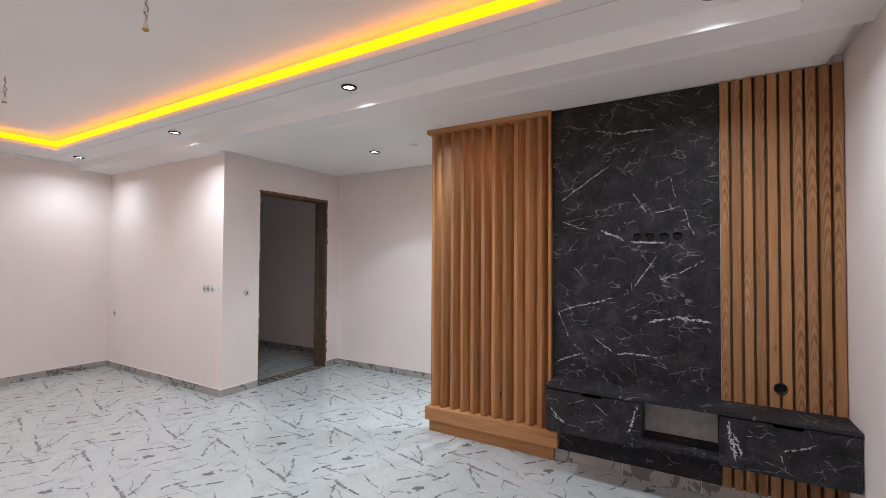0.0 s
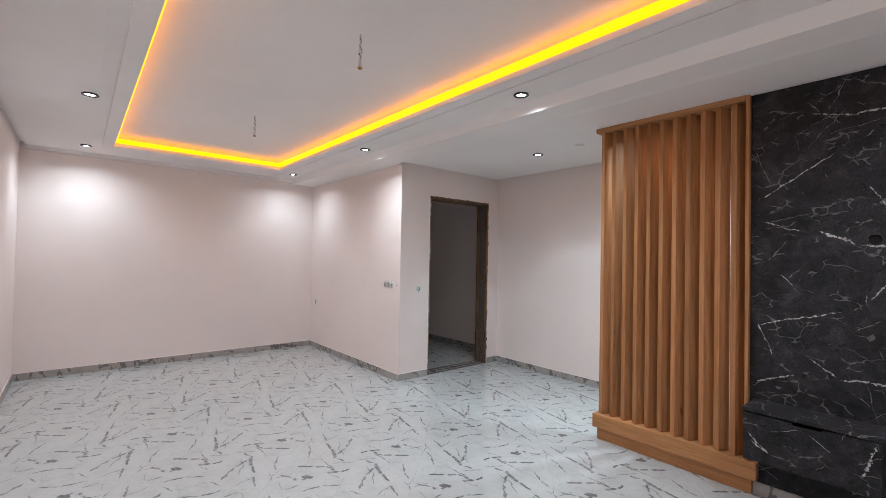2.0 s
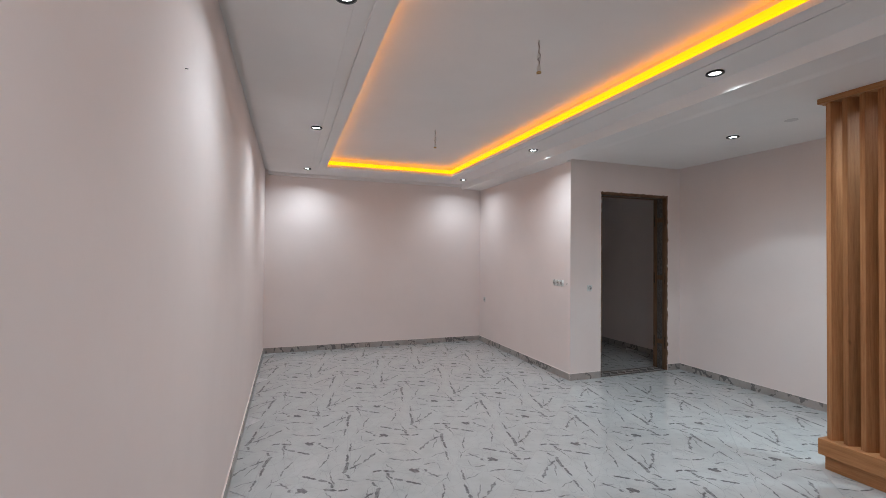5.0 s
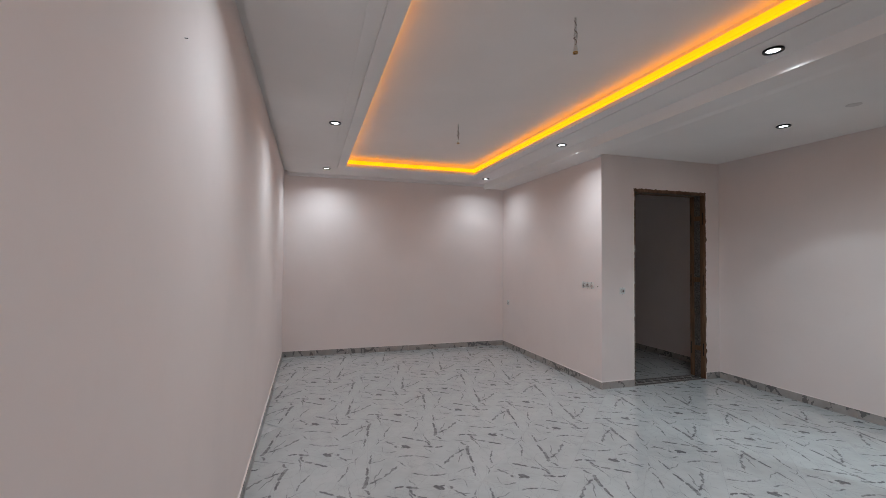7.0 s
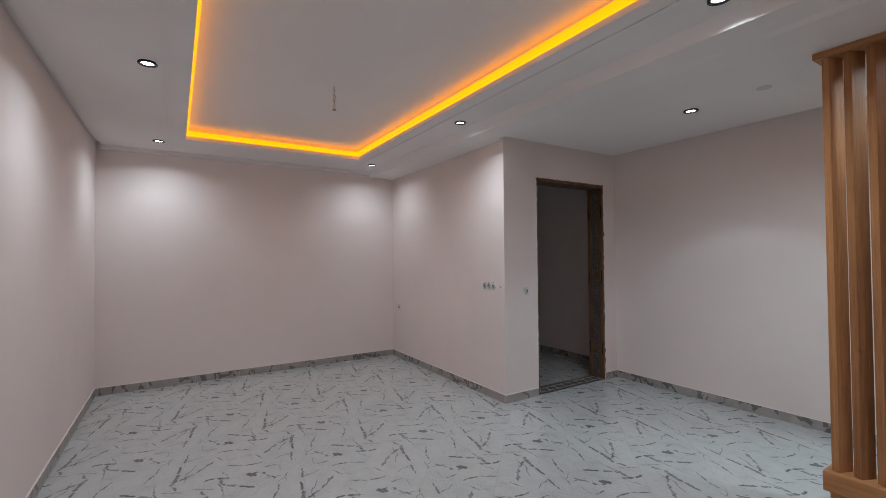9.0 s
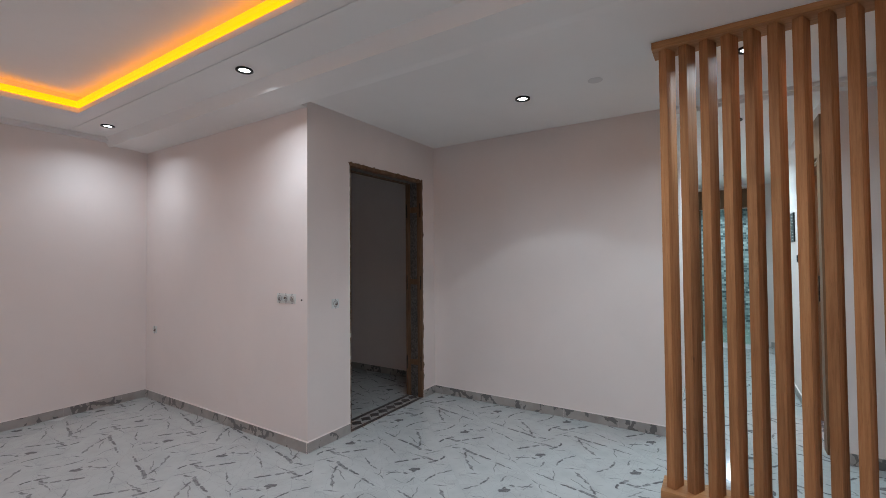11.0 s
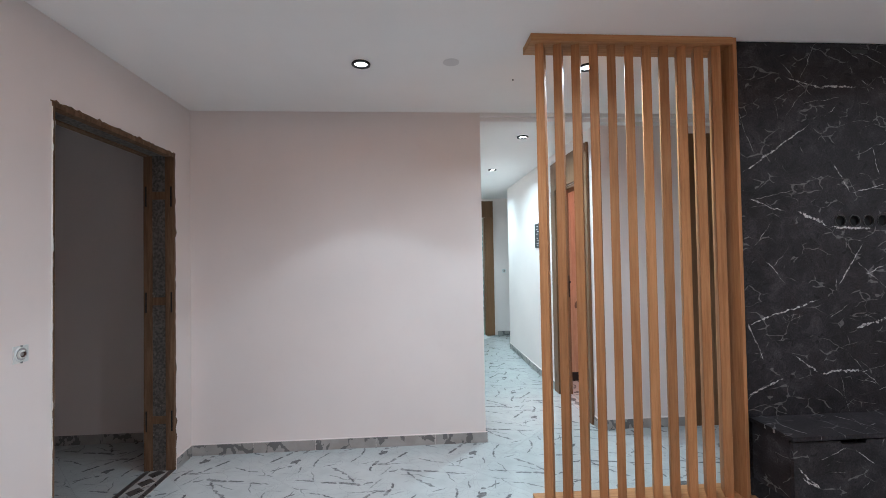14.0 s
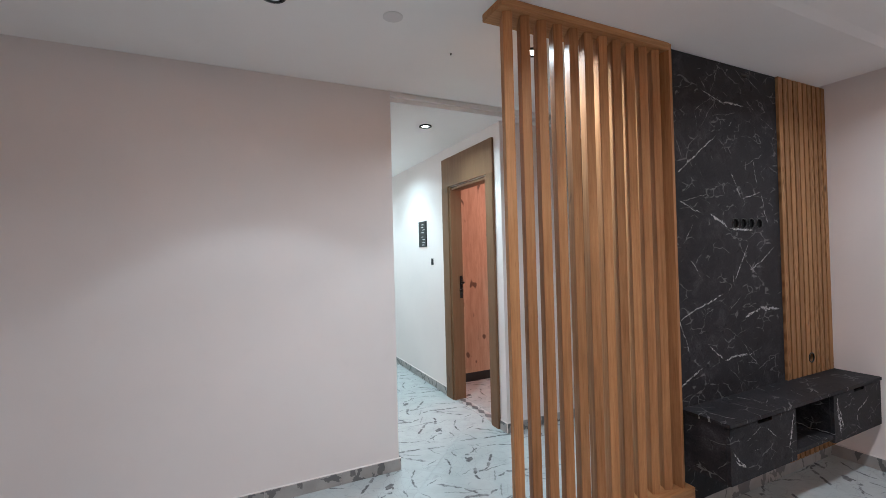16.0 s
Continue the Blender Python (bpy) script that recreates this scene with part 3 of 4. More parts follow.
for p in CORRIDOR_LAMPS:
    beam(*p, LAMP_POWER * 1.9, (0.62, 0.90, 1.0), 106.0, 0.2, 0.4)
beam(9.8, 1.6, 2.48, LAMP_POWER * 1.6, (0.78, 0.93, 1.0), 150)
d = bpy.data.lights.new("pink_lamp", "AREA")
d.energy, d.color, d.size = 36.0, (1.0, 0.58, 0.52), 0.5
o = new("pink_lamp", d)
o.matrix_world = look((5.35, -0.2, 2.5), (5.4, 0.1, 0))


# ---- slatted screen ----
def slatted_screen():
    s = thing("slatted_screen", (3.2, 1.45, 0), "floor-to-ceiling oak screen of angled vertical slats on a plinth", "room divider")
    part("plinth", box((3.155, 0.93, 0), (3.27, 1.975, 0.10), 0.002), OAK_FLAT, s)
    part("base_rail", box((3.115, 0.897, 0.10), (3.30, 1.995, 0.205), 0.003), OAK_FLAT, s, "oak base rail with horizontal grain")
    part("top_plate", box((3.13, 0.968, 2.472), (3.285, 2.0, LOW - 0.002), 0.002), OAK_FLAT, s)
    part("side_board", box((3.135, 0.946, 0.205), (3.285, 0.966, LOW - 0.002), 0.002), OAK, s)
    bm = box((-0.0435, -0.0205, 0), (0.0435, 0.0205, 2.472 - 0.205), 0.0025)
    me = mesh_of("slat", bm, OAK)
    for k in range(11):
        ob = new("slat", me)
        ob.parent = s
        ob.matrix_parent_inverse = Matrix.Translation(-s.location)
        ob.matrix_basis = pose(3.200, 1.934 - 0.0915 * k, 0.205, 0, 0, -26 + random.uniform(-1.0, 1.0))


slatted_screen()


# ---- media wall ----
def media_panel():
    p = thing("feature_cladding", (XTV, 0.43, 0.08), "black marble-effect wall panel with white veins and four cable holes", "wall panel")
    holes = [(0.385 - 0.0785 * k, 1.577, 0.029) for k in range(4)]
    board = part("board", holed_sheet(-0.076, 0.944, 0.082, LOW - 0.004, holes, XTV, XTV + 0.012), MARBLE, p)
    # near-black sheet behind the cable holes paints their unlit depth
    part("backing", box((XTV + 0.012, -0.076, 0.082), (XTV + 0.0215, 0.944, LOW - 0.004)), DARK, p)
    for y, z, r in holes:
        part("grommet", ring(bmesh.new(), (XTV - 0.001, y, z), "x", 0.0315, 0.0275, 0.005, 28), BLACK, board, "black cable ring", True)
    part("bracket_mark", box((XTV - 0.003, 0.20, 2.452), (XTV, 0.29, 2.472), 0.001), BLACK, board, "small dark bracket")


def slat_panel():
    p = thing("slat_panel", (XTV, -0.36, 0.08), "vertical oak slat wall panel with dark grooves", "wall panel")
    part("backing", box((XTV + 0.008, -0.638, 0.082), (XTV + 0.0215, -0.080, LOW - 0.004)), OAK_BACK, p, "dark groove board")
    me = mesh_of("slat", box((-0.016, -0.0214, 0), (0.008, 0.0214, LOW - 0.088), 0.0015), OAK_FIGURED)
    hy, hz, hr = -0.357, 0.705, 0.030
    for k in range(10):
        y = -0.1005 - 0.0575 * k
        if abs(y - hy) < 0.052:
            lo, hi = y - 0.0214, y + 0.0214
            bm = bmesh.new()
            segs, rim = 14, []
            inside = [a for a in (hy - hr, hy + hr) if lo < a < hi]
            if lo <= hy - hr and hy + hr <= hi:
                bm.free()
                bm = holed_sheet(lo, hi, 0.084, LOW - 0.004, [(hy, hz, hr)], XTV - 0.016, XTV + 0.008)
            else:
                side = 1 if y > hy else -1
                near = lo if side > 0 else hi
                far = hi if side > 0 else lo
                half = math.acos(max(-1, min(1, abs(near - hy) / hr)))
                arc = [(hy + side * hr * math.cos(a), hz + hr * math.sin(a)) for a in np.linspace(-half, half, segs)] if abs(near - hy) < hr else []
                out = [(near, 0.084), *arc, (near, LOW - 0.004), (far, LOW - 0.004), (far, 0.084)]
                f = bm.faces.new([bm.verts.new((XTV - 0.016, a, b)) for a, b in out])
                g = bmesh.ops.extrude_face_region(bm, geom=[f])["geom"]
                for v in g:
                    if isinstance(v, bmesh.types.BMVert):
                        v.co.x = XTV + 0.008
                bmesh.ops.recalc_face_normals(bm, faces=bm.faces[:])
            part("slat", bm, OAK_FIGURED, p)
            continue
        ob = new("slat", me)
        ob.parent = p
        ob.matrix_parent_inverse = Matrix.Translation(-p.location)
        ob.location = (XTV, y, 0.084)
    part("grommet", ring(bmesh.new(), (XTV - 0.017, hy, hz), "x", 0.033, 0.028, 0.006, 28), BLACK, p, "black cable ring", True)
    # near-black disc in place of the shaded depth behind the ring
    bm = cyl(bmesh.new(), (XTV + 0.005, hy, hz), "x", 0.0285, 0.006)
    part("hole", bm, DARK, p)


def notched_door(y0, y1, z0, z1, n0, n1, x0, x1):
    """A flat door with a finger notch in its top edge."""
    bm = bmesh.new()
    out = [(y0, z0), (y1, z0), (y1, z1), (n1, z1), (n1 - 0.008, z1 - 0.016), (n0 + 0.008, z1 - 0.016), (n0, z1), (y0, z1)]
    f = bm.faces.new([bm.verts.new((x0, a, b)) for a, b in out])
    for v in bmesh.ops.extrude_face_region(bm, geom=[f])["geom"]:
        if isinstance(v, bmesh.types.BMVert):
            v.co.x = x1
    bmesh.ops.recalc_face_normals(bm, faces=bm.faces[:])
    return bm


def media_cabinet():
    c = thing("media_cabinet", (3.04, 0.14, 0.30), "floating black marble-effect media cabinet with an open middle niche", "TV cabinet")
    f, b = 2.92, XTV - 0.018
    part("top_board", box((f - 0.006, -0.641, 0.577), (b + 0.016, 0.920, 0.596), 0.0015), MARBLE_TOP, c)
    for y0, y1 in ((0.340, 0.915), (-0.636, -0.055)):
        body = bmesh.new()
        add_box(body, (f + 0.02, y0, 0.302), (b, y1, 0.320))
        add_box(body, (f + 0.02, y0, 0.320), (b, y0 + 0.018, 0.577))
        add_box(body, (f + 0.02, y1 - 0.018, 0.320), (b, y1, 0.577))
        add_box(body, (b - 0.018, y0 + 0.018, 0.320), (b, y1 - 0.018, 0.577))
        part("carcass", body, MARBLE2, c)
        n0 = 0.56 if y0 > 0 else -0.42
        part("door", notched_door(y0 + 0.001, y1 - 0.001, 0.300, 0.570, n0, n0 + 0.13, f, f + 0.018), MARBLE2, c, "black door with a finger notch")
    niche = bmesh.new()
    add_box(niche, (f + 0.008, -0.055, 0.320), (b, 0.340, 0.342))
    part("niche_shelf", niche, MARBLE2, c)
    part("niche_back", box((b - 0.012, -0.055, 0.342), (b, 0.340, 0.577)), GREY_BOARD, c, "pale grey back board")


media_panel()
slat_panel()
media_cabinet()


# ---- unfinished doorway ----
def ragged(y, x0, x1, z0, z1, vertical, seed, proud):
    """An uneven strip of bare timber and torn plaster along an opening's edge, on a wall facing -y."""
    rng = random.Random(seed)
    bm = bmesh.new()
    n = 60
    a, b = [], []
    for k in range(n + 1):
        f = k / n
        wob = rng.uniform(0.0, 1.0) * (1.6 if rng.random() < 0.2 else 0.6)
        if vertical:
            z = z0 + (z1 - z0) * f
            a.append(bm.verts.new((x0, y - proud, z)))
            b.append(bm.verts.new((x0 + (x1 - x0) * (0.35 + 0.65 * wob), y - proud * 0.3, z)))
        else:
            x = x0 + (x1 - x0) * f
            a.append(bm.verts.new((x, y - proud, z0)))
            b.append(bm.verts.new((x, y - proud * 0.3, z0 + (z1 - z0) * (0.35 + 0.65 * wob))))
    for k in range(n):
        bm.faces.new((a[k], a[k + 1], b[k + 1], b[k]))
    g = bmesh.ops.extrude_face_region(bm, geom=bm.faces[:])["geom"]
    for v in g:
        if isinstance(v, bmesh.types.BMVert):
            v.co.y = y + 0.002
    bmesh.ops.recalc_face_normals(bm, faces=bm.faces[:])
    return bm


def raw_frame():
    fr = thing("rough_door_frame", ((DX0 + DX1) / 2, YD + 0.1, 0), "unfinished timber sub-frame with bare cement, no door hung", "door frame")
    ya, yb = YD - 0.003, YD + 0.198
    for side, x0, x1 in (("r", DX1 - 0.014, DX1 + 0.002), ("l", DX0 - 0.002, DX0 + 0.014)):
        core = part("cement_core", box((x0 + 0.004, ya + 0.058, 0), (x1 - 0.004, yb - 0.058, DTOP - 0.012)), CEMENT, fr, "rough grey cement")
        for y0, y1 in ((ya, ya + 0.058), (yb - 0.058, yb)):
            part("jamb_batten", box((x0, y0, 0), (x1, y1, DTOP), 0.003), OLD_WOOD, fr)
        for z in (0.32, 1.13, 1.86):
            part("cross_batten", box((x0 + 0.001, ya + 0.058, z), (x1 - 0.001, yb - 0.058, z + 0.055), 0.003), OLD_WOOD, fr)
            for y in (ya + 0.012, yb - 0.022):
                xs = x0 - 0.0015 if side == "r" else x1 - 0.003
                # no recess is cut: a raised near-black bar paints the slot's shade
                part("slot", box((xs, y, z - 0.05), (xs + 0.0045, y + 0.010, z + 0.09)), DARK, core, "hinge slot, its shade painted near-black")
        # mortar spatter
        rng = random.Random(4)
        bm = bmesh.new()
        xf = x0 + 0.003 if side == "r" else x1 - 0.003
        for k in range(40):
            y, z, r = rng.uniform(ya + 0.05, yb - 0.05), rng.uniform(0.1, 1.8), rng.uniform(0.0015, 0.005)
            bmesh.ops.create_icosphere(bm, subdivisions=1, radius=r, matrix=Matrix.Translation((xf, y, z)) @ Matrix.Diagonal((0.5, 1, rng.uniform(0.8, 2.5), 1)))
        tagged(part("mortar_spatter", bm, MORTAR, core, "pale mortar drips"), kind="stuff")
    for y0, y1 in ((ya, ya + 0.05), (yb - 0.05, yb)):
        part("head_batten", box((DX0 + 0.014, y0, DTOP - 0.022), (DX1 - 0.014, y1, DTOP + 0.002), 0.003), OLD_WOOD, fr)
    part("head_core", box((DX0 + 0.014, ya + 0.05, DTOP - 0.014), (DX1 - 0.014, yb - 0.05, DTOP)), CEMENT, fr, "rough grey cement")
    part("torn_edge", ragged(YD, DX1, DX1 + 0.022, 0, DTOP, True, 1, 0.003), OLD_WOOD, fr)
    part("torn_edge", ragged(YD, DX0 - 0.002, DX0 + 0.014, 0, DTOP - 0.02, True, 2, 0.004), PLASTER, fr, "ragged white plaster edge")
    part("torn_edge", ragged(YD, DX0 - 0.01, DX1 + 0.015, DTOP, DTOP + 0.016, False, 3, 0.003), OLD_WOOD, fr)


raw_frame()


# ---- switch and socket boxes ----
def wall_box(name, at, turn, gangs, label):
    """Open flush boxes in a plaster patch, facing local -y."""
    b = thing(name, (0, 0, 0), label, "socket box")
    w2 = 0.036 * gangs
    part("plaster_patch", box((-w2, -0.003, -0.036), (w2, 0.002, 0.036), 0.002), PLASTIC, b)
    for k in range(gangs):
        x = -w2 + 0.036 + 0.072 * k
        part("rim", ring(bmesh.new(), (x, -0.004, 0), "y", 0.031, 0.026, 0.006, 24), PLASTIC, b, "", True)
        part("cavity", cyl(bmesh.new(), (x, -0.0025, 0), "y", 0.026, 0.004), PALE_TILE, b, "dark cavity")
        for s in (-1, 1):
            part("screw", cyl(bmesh.new(), (x, -0.005, 0.034 * s), "z", 0.004, 0.006, 10), STEEL, b)
        rng = random.Random(gangs * 7 + k)
        for j in range(3):
            c = bpy.data.curves.new("wire", "CURVE")
            c.dimensions, c.bevel_depth = "3D", 0.0035
            sp = c.splines.new("POLY")
            sp.points.add(7)
            a0 = rng.uniform(0, 6)
            for q, pt in enumerate(sp.points):
                a = a0 + q * 0.5
                r = 0.019 - 0.003 * j
                pt.co = (x + r * math.cos(a), -0.007 - 0.001 * j, r * 0.8 * math.sin(a), 1)
            tmp = bpy.data.objects.new("wire", c)
            me = bpy.data.meshes.new_from_object(tmp)
            bpy.data.objects.remove(tmp)
            me.materials.clear()
            me.materials.append((WHITE_WIRE, PLASTIC, BROWN_WIRE)[j])
            o = new("wire", me)
            o.parent = b
    b.matrix_basis = Matrix.Translation(at) @ Matrix.Rotation(radians(turn), 4, "Z")


wall_box("triple_socket_box", (XA, 4.475, 1.10), -90, 3, "triple open flush socket box with loose wires in the wall")
wall_box("switch_box", (3.033, YD, 1.048), 0, 1, "single round open switch box beside the doorway")
wall_box("socket_box", (XA, 6.52, 0.70), -90, 1, "small open socket box low on the wall")
wall_box("corridor_switch_box", (XEND, 0.93, 1.17), -90, 1, "round open switch box on the corridor's end wall")


# ---- bare lamp holders ----
def pendant(x, y, z_low):
    p = thing("bare_lamp_holder", (x, y, TOP), "bare twisted wires with a small lamp holder hanging from the ceiling", "lamp holder", "hanging lamp holders")
    for k, mat in ((0, BROWN_WIRE), (1, WHITE_WIRE), (2, WHITE_WIRE)):
        c = bpy.data.curves.new("wire", "CURVE")
        c.dimensions, c.bevel_depth = "3D", 0.0022
        sp = c.splines.new("POLY")
        sp.points.add(40)
        for q, pt in enumerate(sp.points):
            f = q / 40
            a = f * 22 + k * 2.1
            r = 0.004 + 0.007 * math.exp(-((f - 0.62) / 0.13) ** 2)
            pt.co = (x + r * math.cos(a), y + r * math.sin(a), TOP - f * (TOP - z_low - 0.03), 1)
        tmp = bpy.data.objects.new("wire", c)
        me = bpy.data.meshes.new_from_object(tmp)
        bpy.data.objects.remove(tmp)
        me.materials.clear()
        me.materials.append(mat)
        o = new("wire", me)
        o.parent = p
        o.matrix_parent_inverse = Matrix.Translation(-p.location)
    part("holder", cyl(bmesh.new(), (x, y, z_low + 0.022), "z", 0.013, 0.036, 16, 0.009), PLASTIC, p, "white plastic holder", True)
    part("contact_ring", ring(bmesh.new(), (x, y, z_low + 0.002), "z", 0.0145, 0.009, 0.008, 18), BRASS, p, "brass rim", True)


pendant(1.127, 4.26, 2.515)
pendant(1.115, 2.30, 2.505)

# ---- marks on ceiling and wall ----
tagged(part("ceiling_patch", cyl(bmesh.new(), (3.458, 2.36, LOW - 0.0005), "z", 0.045, 0.003, 28), paint("filler", (0.70, 0.65, 0.64))), "round filled patch in the plaster ceiling", "patch")
tagged(part("ceiling_hook", cyl(bmesh.new(), (3.674, 1.961, LOW - 0.004), "z", 0.004, 0.010, 10), BLACK), "tiny dark screw in the ceiling", "screw")
tagged(part("nail", cyl(bmesh.new(), (XL + 0.004, 1.724, 2.029), "x", 0.0014, 0.010, 8), BLACK), "small dark nail in the painted wall", "nail")
tagged(part("wall_plug", cyl(bmesh.new(), (XA - 0.002, 4.30, 1.095), "x", 0.006, 0.006, 8), DARK), "small dark plug hole in the wall", "wall plug")


# ---- corridor: doors and fittings ----
def casing(name, at, label, boxes, mat=DOOR_WOOD):
    c = thing(name, at, label, "door frame")
    for n, lo, hi in boxes:
        part(n, box(lo, hi, 0.003), mat, c)
    return c


casing("door_casing", (5.1, YC, 0), "tall brown wooden door casing with a deep head panel",
       (("jamb", (RX1 - 0.02, YC - 0.11, 0), (RX1 + 0.01, YC + 0.012, RTOP)), ("jamb", (RX0 - 0.01, YC - 0.11, 0), (RX0 + 0.02, YC + 0.012, RTOP)),
        ("architrave", (RX1 + 0.01, YC + 0.001, 0), (5.600, YC + 0.025, RTOP + 0.005)), ("architrave", (4.645, YC + 0.001, 0), (RX0 - 0.01, YC + 0.025, RTOP + 0.005)),
        ("head_panel", (4.645, YC + 0.001, RTOP + 0.005), (5.600, YC + 0.022, 2.392)), ("head_jamb", (RX0 + 0.02, YC - 0.11, RTOP - 0.03), (RX1 - 0.02, YC, RTOP - 0.002))))
lock = thing("strike_plate", (RX1 - 0.02, YC - 0.1, 1.1), "black lock handle on the wooden jamb", "door handle")
part("plate", box((RX1 - 0.026, YC - 0.100, 1.00), (RX1 - 0.0195, YC - 0.070, 1.22), 0.002), BLACK_METAL, lock)
part("lever", box((RX1 - 0.075, YC - 0.096, 1.145), (RX1 - 0.026, YC - 0.078, 1.165), 0.004), BLACK_METAL, lock)
leaf = thing("wardrobe", (6.15, 0.4, 0), "knotty oak wardrobe side in pink light on a black plinth", "wardrobe")
part("side_panel", box((5.90, -0.35, 0.10), (6.3, 0.90, 2.3), 0.003), KNOTTY, leaf)
part("plinth", box((5.91, -0.34, 0.0), (6.29, 0.89, 0.10)), BLACK, leaf, "black plinth")
casing("bathroom_casing", (XEND, 1.6, 0), "brown wooden bathroom door casing with a deep head panel",
       (("architrave", (XEND - 0.025, 1.12, 0), (XEND - 0.001, 1.265, 2.15)), ("architrave", (XEND - 0.025, 1.975, 0), (XEND - 0.001, 2.045, 2.15)),
        ("head_panel", (XEND - 0.025, 1.12, 2.15), (XEND - 0.001, 2.045, 2.45)), ("jamb", (XEND - 0.001, 1.262, 0), (XEND + 0.16, 1.285, 2.145)),
        ("jamb", (XEND - 0.001, 1.955, 0), (XEND + 0.16, 1.979, 2.145))))
casing("corner_casing", (4.62, 2.04, 0), "edge of a brown door casing on the corridor wall",
       (("architrave", (4.575, 2.032, 0), (4.68, 2.049, 2.30)),))
casing("hall_casing", (4.54, 0.2, 0), "brown wooden door casing in the hall",
       (("architrave", (4.528, 0.215, 0), (4.549, 0.275, 2.43)), ("architrave", (4.520, 0.045, 0), (4.549, 0.118, 2.43)), ("head_panel", (4.53, -0.62, 2.20), (4.549, 0.045, 2.43)),
        ("door_leaf", (4.538, -0.62, 0.01), (4.549, 0.045, 2.20))))


def breaker_panel():
    p = thing("control_keypad", (6.165, YC, 1.67), "black two-gang wall panel with pale markings", "switch panel")
    part("plate", box((6.06, YC - 0.002, 1.525), (6.27, YC + 0.012, 1.815), 0.003), BLACK, p)
    rng = random.Random(9)
    for k in range(2):
        for j in range(4):
            z = 1.545 + 0.14 * k + 0.03 * j
            x = 6.09 + rng.uniform(0, 0.05)
            part("marking", box((x, YC + 0.012, z), (x + rng.uniform(0.05, 0.09), YC + 0.014, z + 0.008)), PLASTIC, p, "pale marking")


breaker_panel()
sw = thing("small_switch", (5.92, YC, 1.36), "small black switch on the corridor wall", "switch")
part("plate", box((5.90, YC - 0.002, 1.325), (5.94, YC + 0.010, 1.395), 0.002), BLACK, sw)


# ---- skirting tiles ----
SKIRT_MESH = mesh_of("skirting_tile", box((0.001, -0.012, 0), (0.449, 0, SKIRT), 0.0012), SKIRT_TILE)


def skirting(name, x0, y0, x1, y1):
    """A run of skirting tiles from one point to the other, standing out to the right of the way."""
    size = math.hypot(x1 - x0, y1 - y0)
    base = setting(name, box((0, -0.008, 0), (size, 0.0, SKIRT + 0.005)), WALL, "low skirting of grey marble-look tiles")
    base.matrix_basis = Matrix.Translation((x0, y0, 0)) @ Matrix.Rotation(math.atan2(y1 - y0, x1 - x0), 4, "Z")
    k = 0.0
    while k < size - 0.01:
        step = min(0.45, size - k)
        me = SKIRT_MESH if step == 0.45 else mesh_of("skirting_tile", box((0.001, -0.012, 0), (step - 0.001, 0, SKIRT), 0.0012), SKIRT_TILE)
        o = new("skirting_tile", me)
        o.parent = base
        o.location = (k, 0, 0)
        k += 0.45


skirting("baseboard_1", XL, YE, XL, YF)
skirting("baseboard_2", XL, YF, XA, YF)
skirting("baseboard_3", XA, YF, XA, YD - 0.012)
skirting("baseboard_4", XA - 0.012, YD, DX0 - 0.004, YD)
skirting("baseboard_5", DX1 + 0.004, YD, XR, YD)
skirting("baseboard_6", XR, YD, XR, 2.038)
skirting("baseboard_7", 3.192, 0.93, 3.192, YE)
skirting("baseboard_8", 3.192, YE, XL, YE)
skirting("baseboard_9", 4.55, 1.09, 4.55, 0.28)
skirting("baseboard_10", 7.80, YC, 5.602, YC)
skirting("baseboard_11", XEND, 1.07, XEND, -0.5)
skirting("baseboard_12", 4.72, 6.86, 4.72, YD + 0.2)
for name, a, b in (("baseboard_13", 4.64, 4.55),):
    skirting(name, a, YC, b, YC)


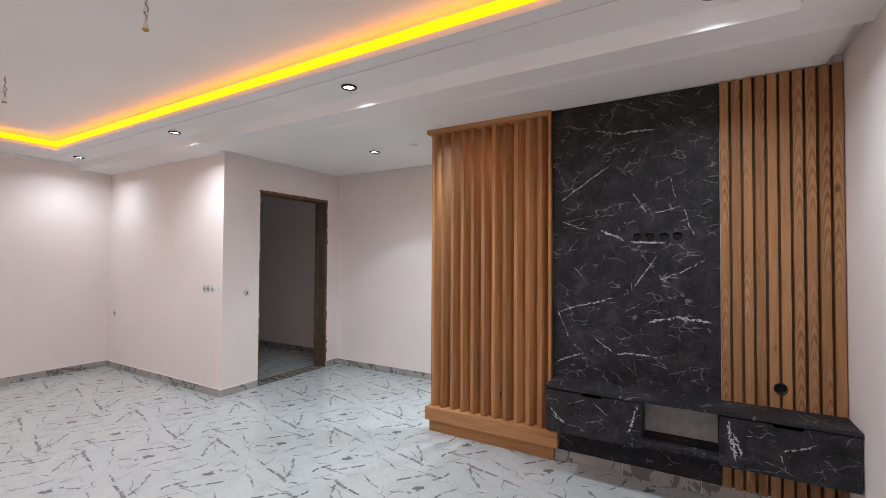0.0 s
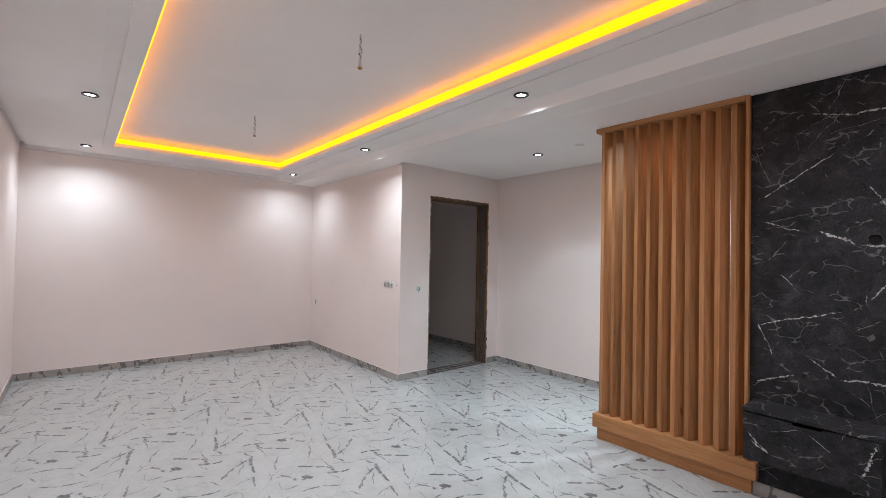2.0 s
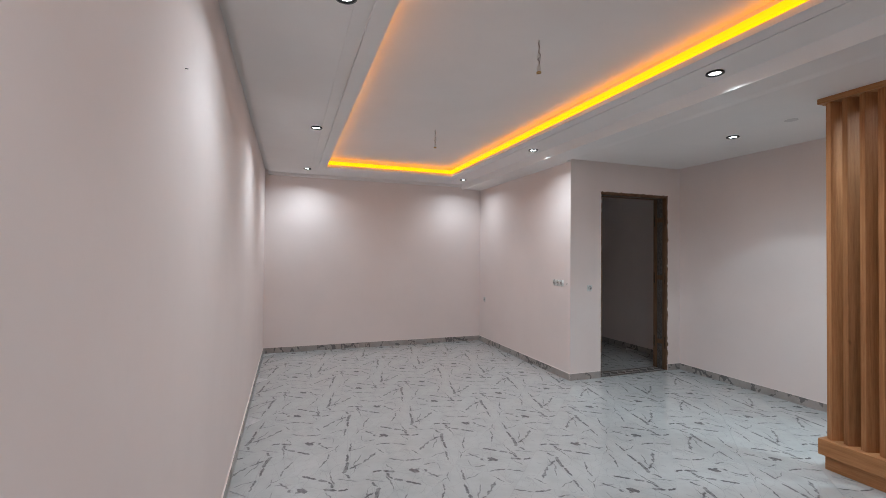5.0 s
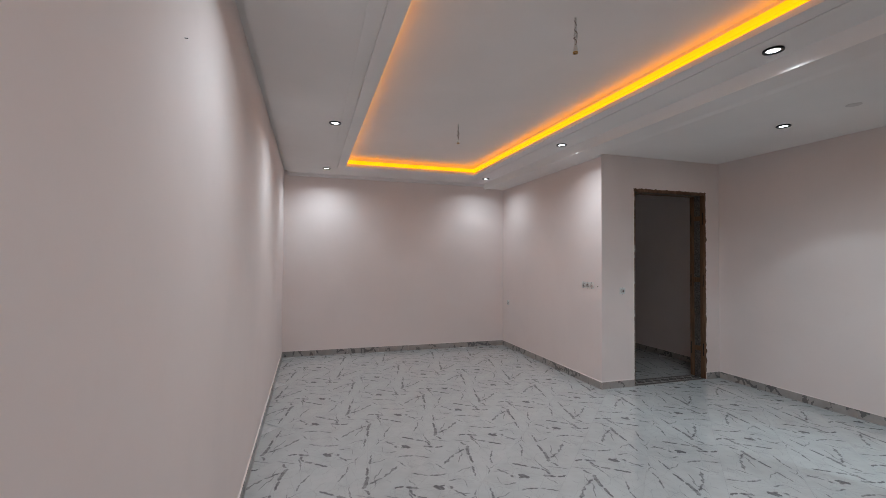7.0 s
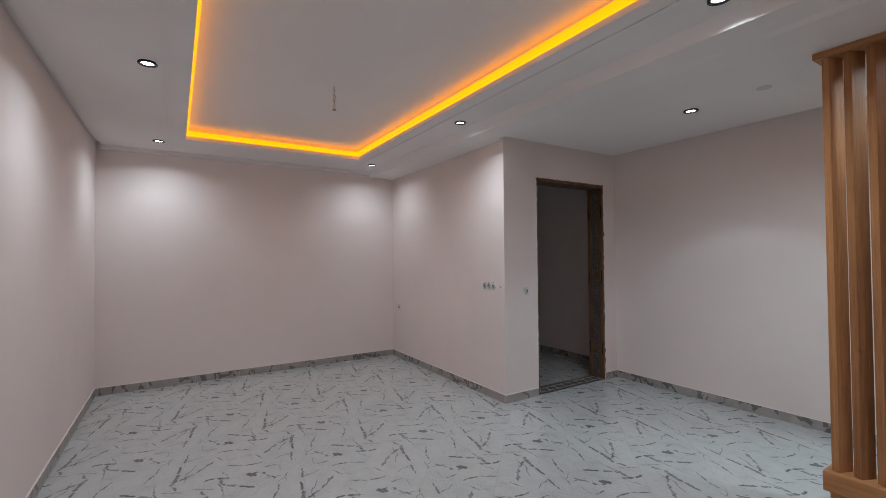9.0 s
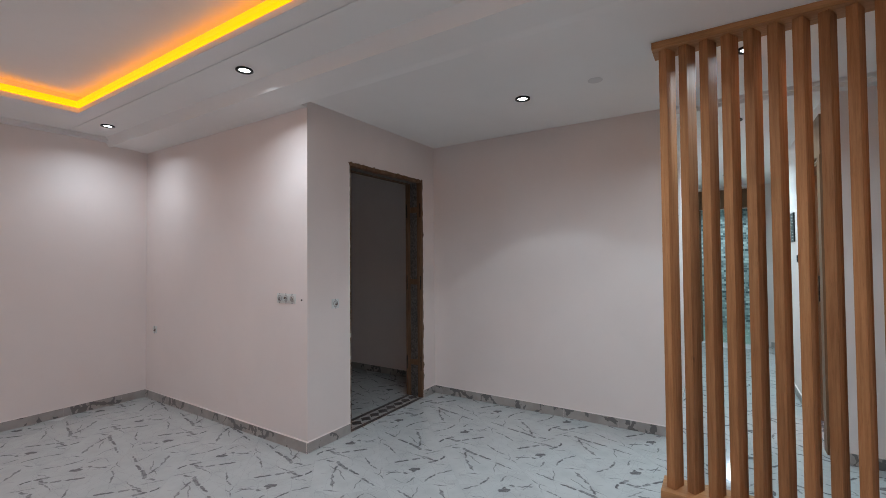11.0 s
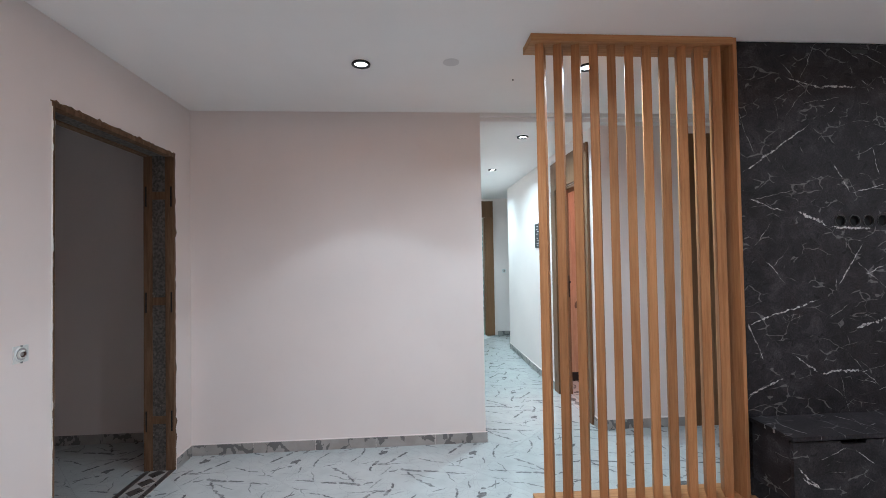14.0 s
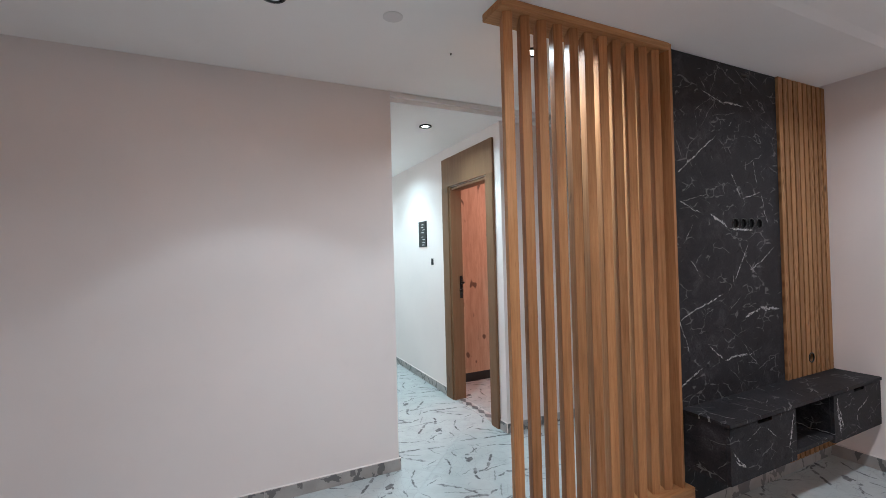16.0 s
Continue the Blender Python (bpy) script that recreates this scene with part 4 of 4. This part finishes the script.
# ---- mosaic thresholds ----
def threshold(name, x0, x1, y0, y1, label, edge, stone, count):
    t = tagged(new(name, mesh_of(name, box((x0, y0, 0.0), (x1, y1, 0.004)), PALE_TILE)), label, "threshold", kind="structure")
    if edge:
        for a in (y0, y1 - edge):
            part("border_tile", box((x0, a, 0.004), (x1, a + edge, 0.0065), 0.0008), DARK_TILE, t)
    step = (x1 - x0) / count
    mid, half = (y0 + y1) / 2, (y1 - y0) / 2 - edge - 0.012
    for k in range(count):
        cx = x0 + step * (k + 0.5)
        bm = bmesh.new()
        f = bm.faces.new([bm.verts.new((cx + a * step, mid + b * half, 0.004)) for a, b in ((-0.46, -0.1), (0.1, -0.95), (0.46, 0.1), (-0.1, 0.95))])
        for v in bmesh.ops.extrude_face_region(bm, geom=[f])["geom"]:
            if isinstance(v, bmesh.types.BMVert):
                v.co.z = 0.0065
        bmesh.ops.recalc_face_normals(bm, faces=bm.faces[:])
        part("mosaic_tile", bm, stone, t)


threshold("trim_threshold", DX0, DX1, YD - 0.005, YD + 0.19, "mosaic door threshold with dark diamonds between brown strips", 0.035, DARK_TILE, 9)
threshold("trim_threshold_side", RX0, RX1, YC - 0.10, YC - 0.004, "pale threshold with small grey diamonds", 0.0, GREY_TILE, 6)

# ---- floors ----
setting("floor", box((-1.0, -1.8, -0.15), (XEND + 0.1, 7.1, -0.0035)), GROUT, "white floor of diagonal marble-look tiles with grey veins")
setting("floor_bath", box((XEND + 0.1, 0.4, -0.15), (10.9, 2.8, 0.0)), BATH_FLOOR, "pale green bathroom floor")
TILE_LONG, TILE_WIDE = 0.89, 0.4475


def tile_mesh():
    bm = bmesh.new()
    c = 0.0003
    rims = []
    for z, inset in ((-0.003, 0.0), (-c, 0.0), (0.0, c)):
        a, b = TILE_LONG / 2 - 0.0003 - inset, TILE_WIDE / 2 - 0.0003 - inset
        rims.append([bm.verts.new((p * a, q * b, z)) for p, q in ((-1, -1), (1, -1), (1, 1), (-1, 1))])
    for lo, hi in zip(rims, rims[1:]):
        for k in range(4):
            bm.faces.new((lo[k], lo[(k + 1) % 4], hi[(k + 1) % 4], hi[k]))
    bm.faces.new(rims[-1])
    return bm


# diagonal strips of tiles, every second strip turned end for end
TILE_MESH = mesh_of("floor_tile", tile_mesh(), TILE)
FLOOR = bpy.data.objects["floor"]
for i in range(-8, 12):
    for j in range(-18, 18):
        u, v = 3.015 + TILE_LONG * i, 0.75875 + TILE_WIDE * j
        x, y = (u - v) / math.sqrt(2), (u + v) / math.sqrt(2)
        if -0.9 < x < 4.85 and -0.95 < y < 7.0 or 4.3 < x < XEND - 0.2 and -1.4 < y < 2.4:
            o = new("floor_tile", TILE_MESH)
            o.parent = FLOOR
            o.matrix_basis = Matrix.Translation((x, y, 0)) @ Matrix.Rotation(radians(45 + 180 * (j % 2)), 4, "Z")
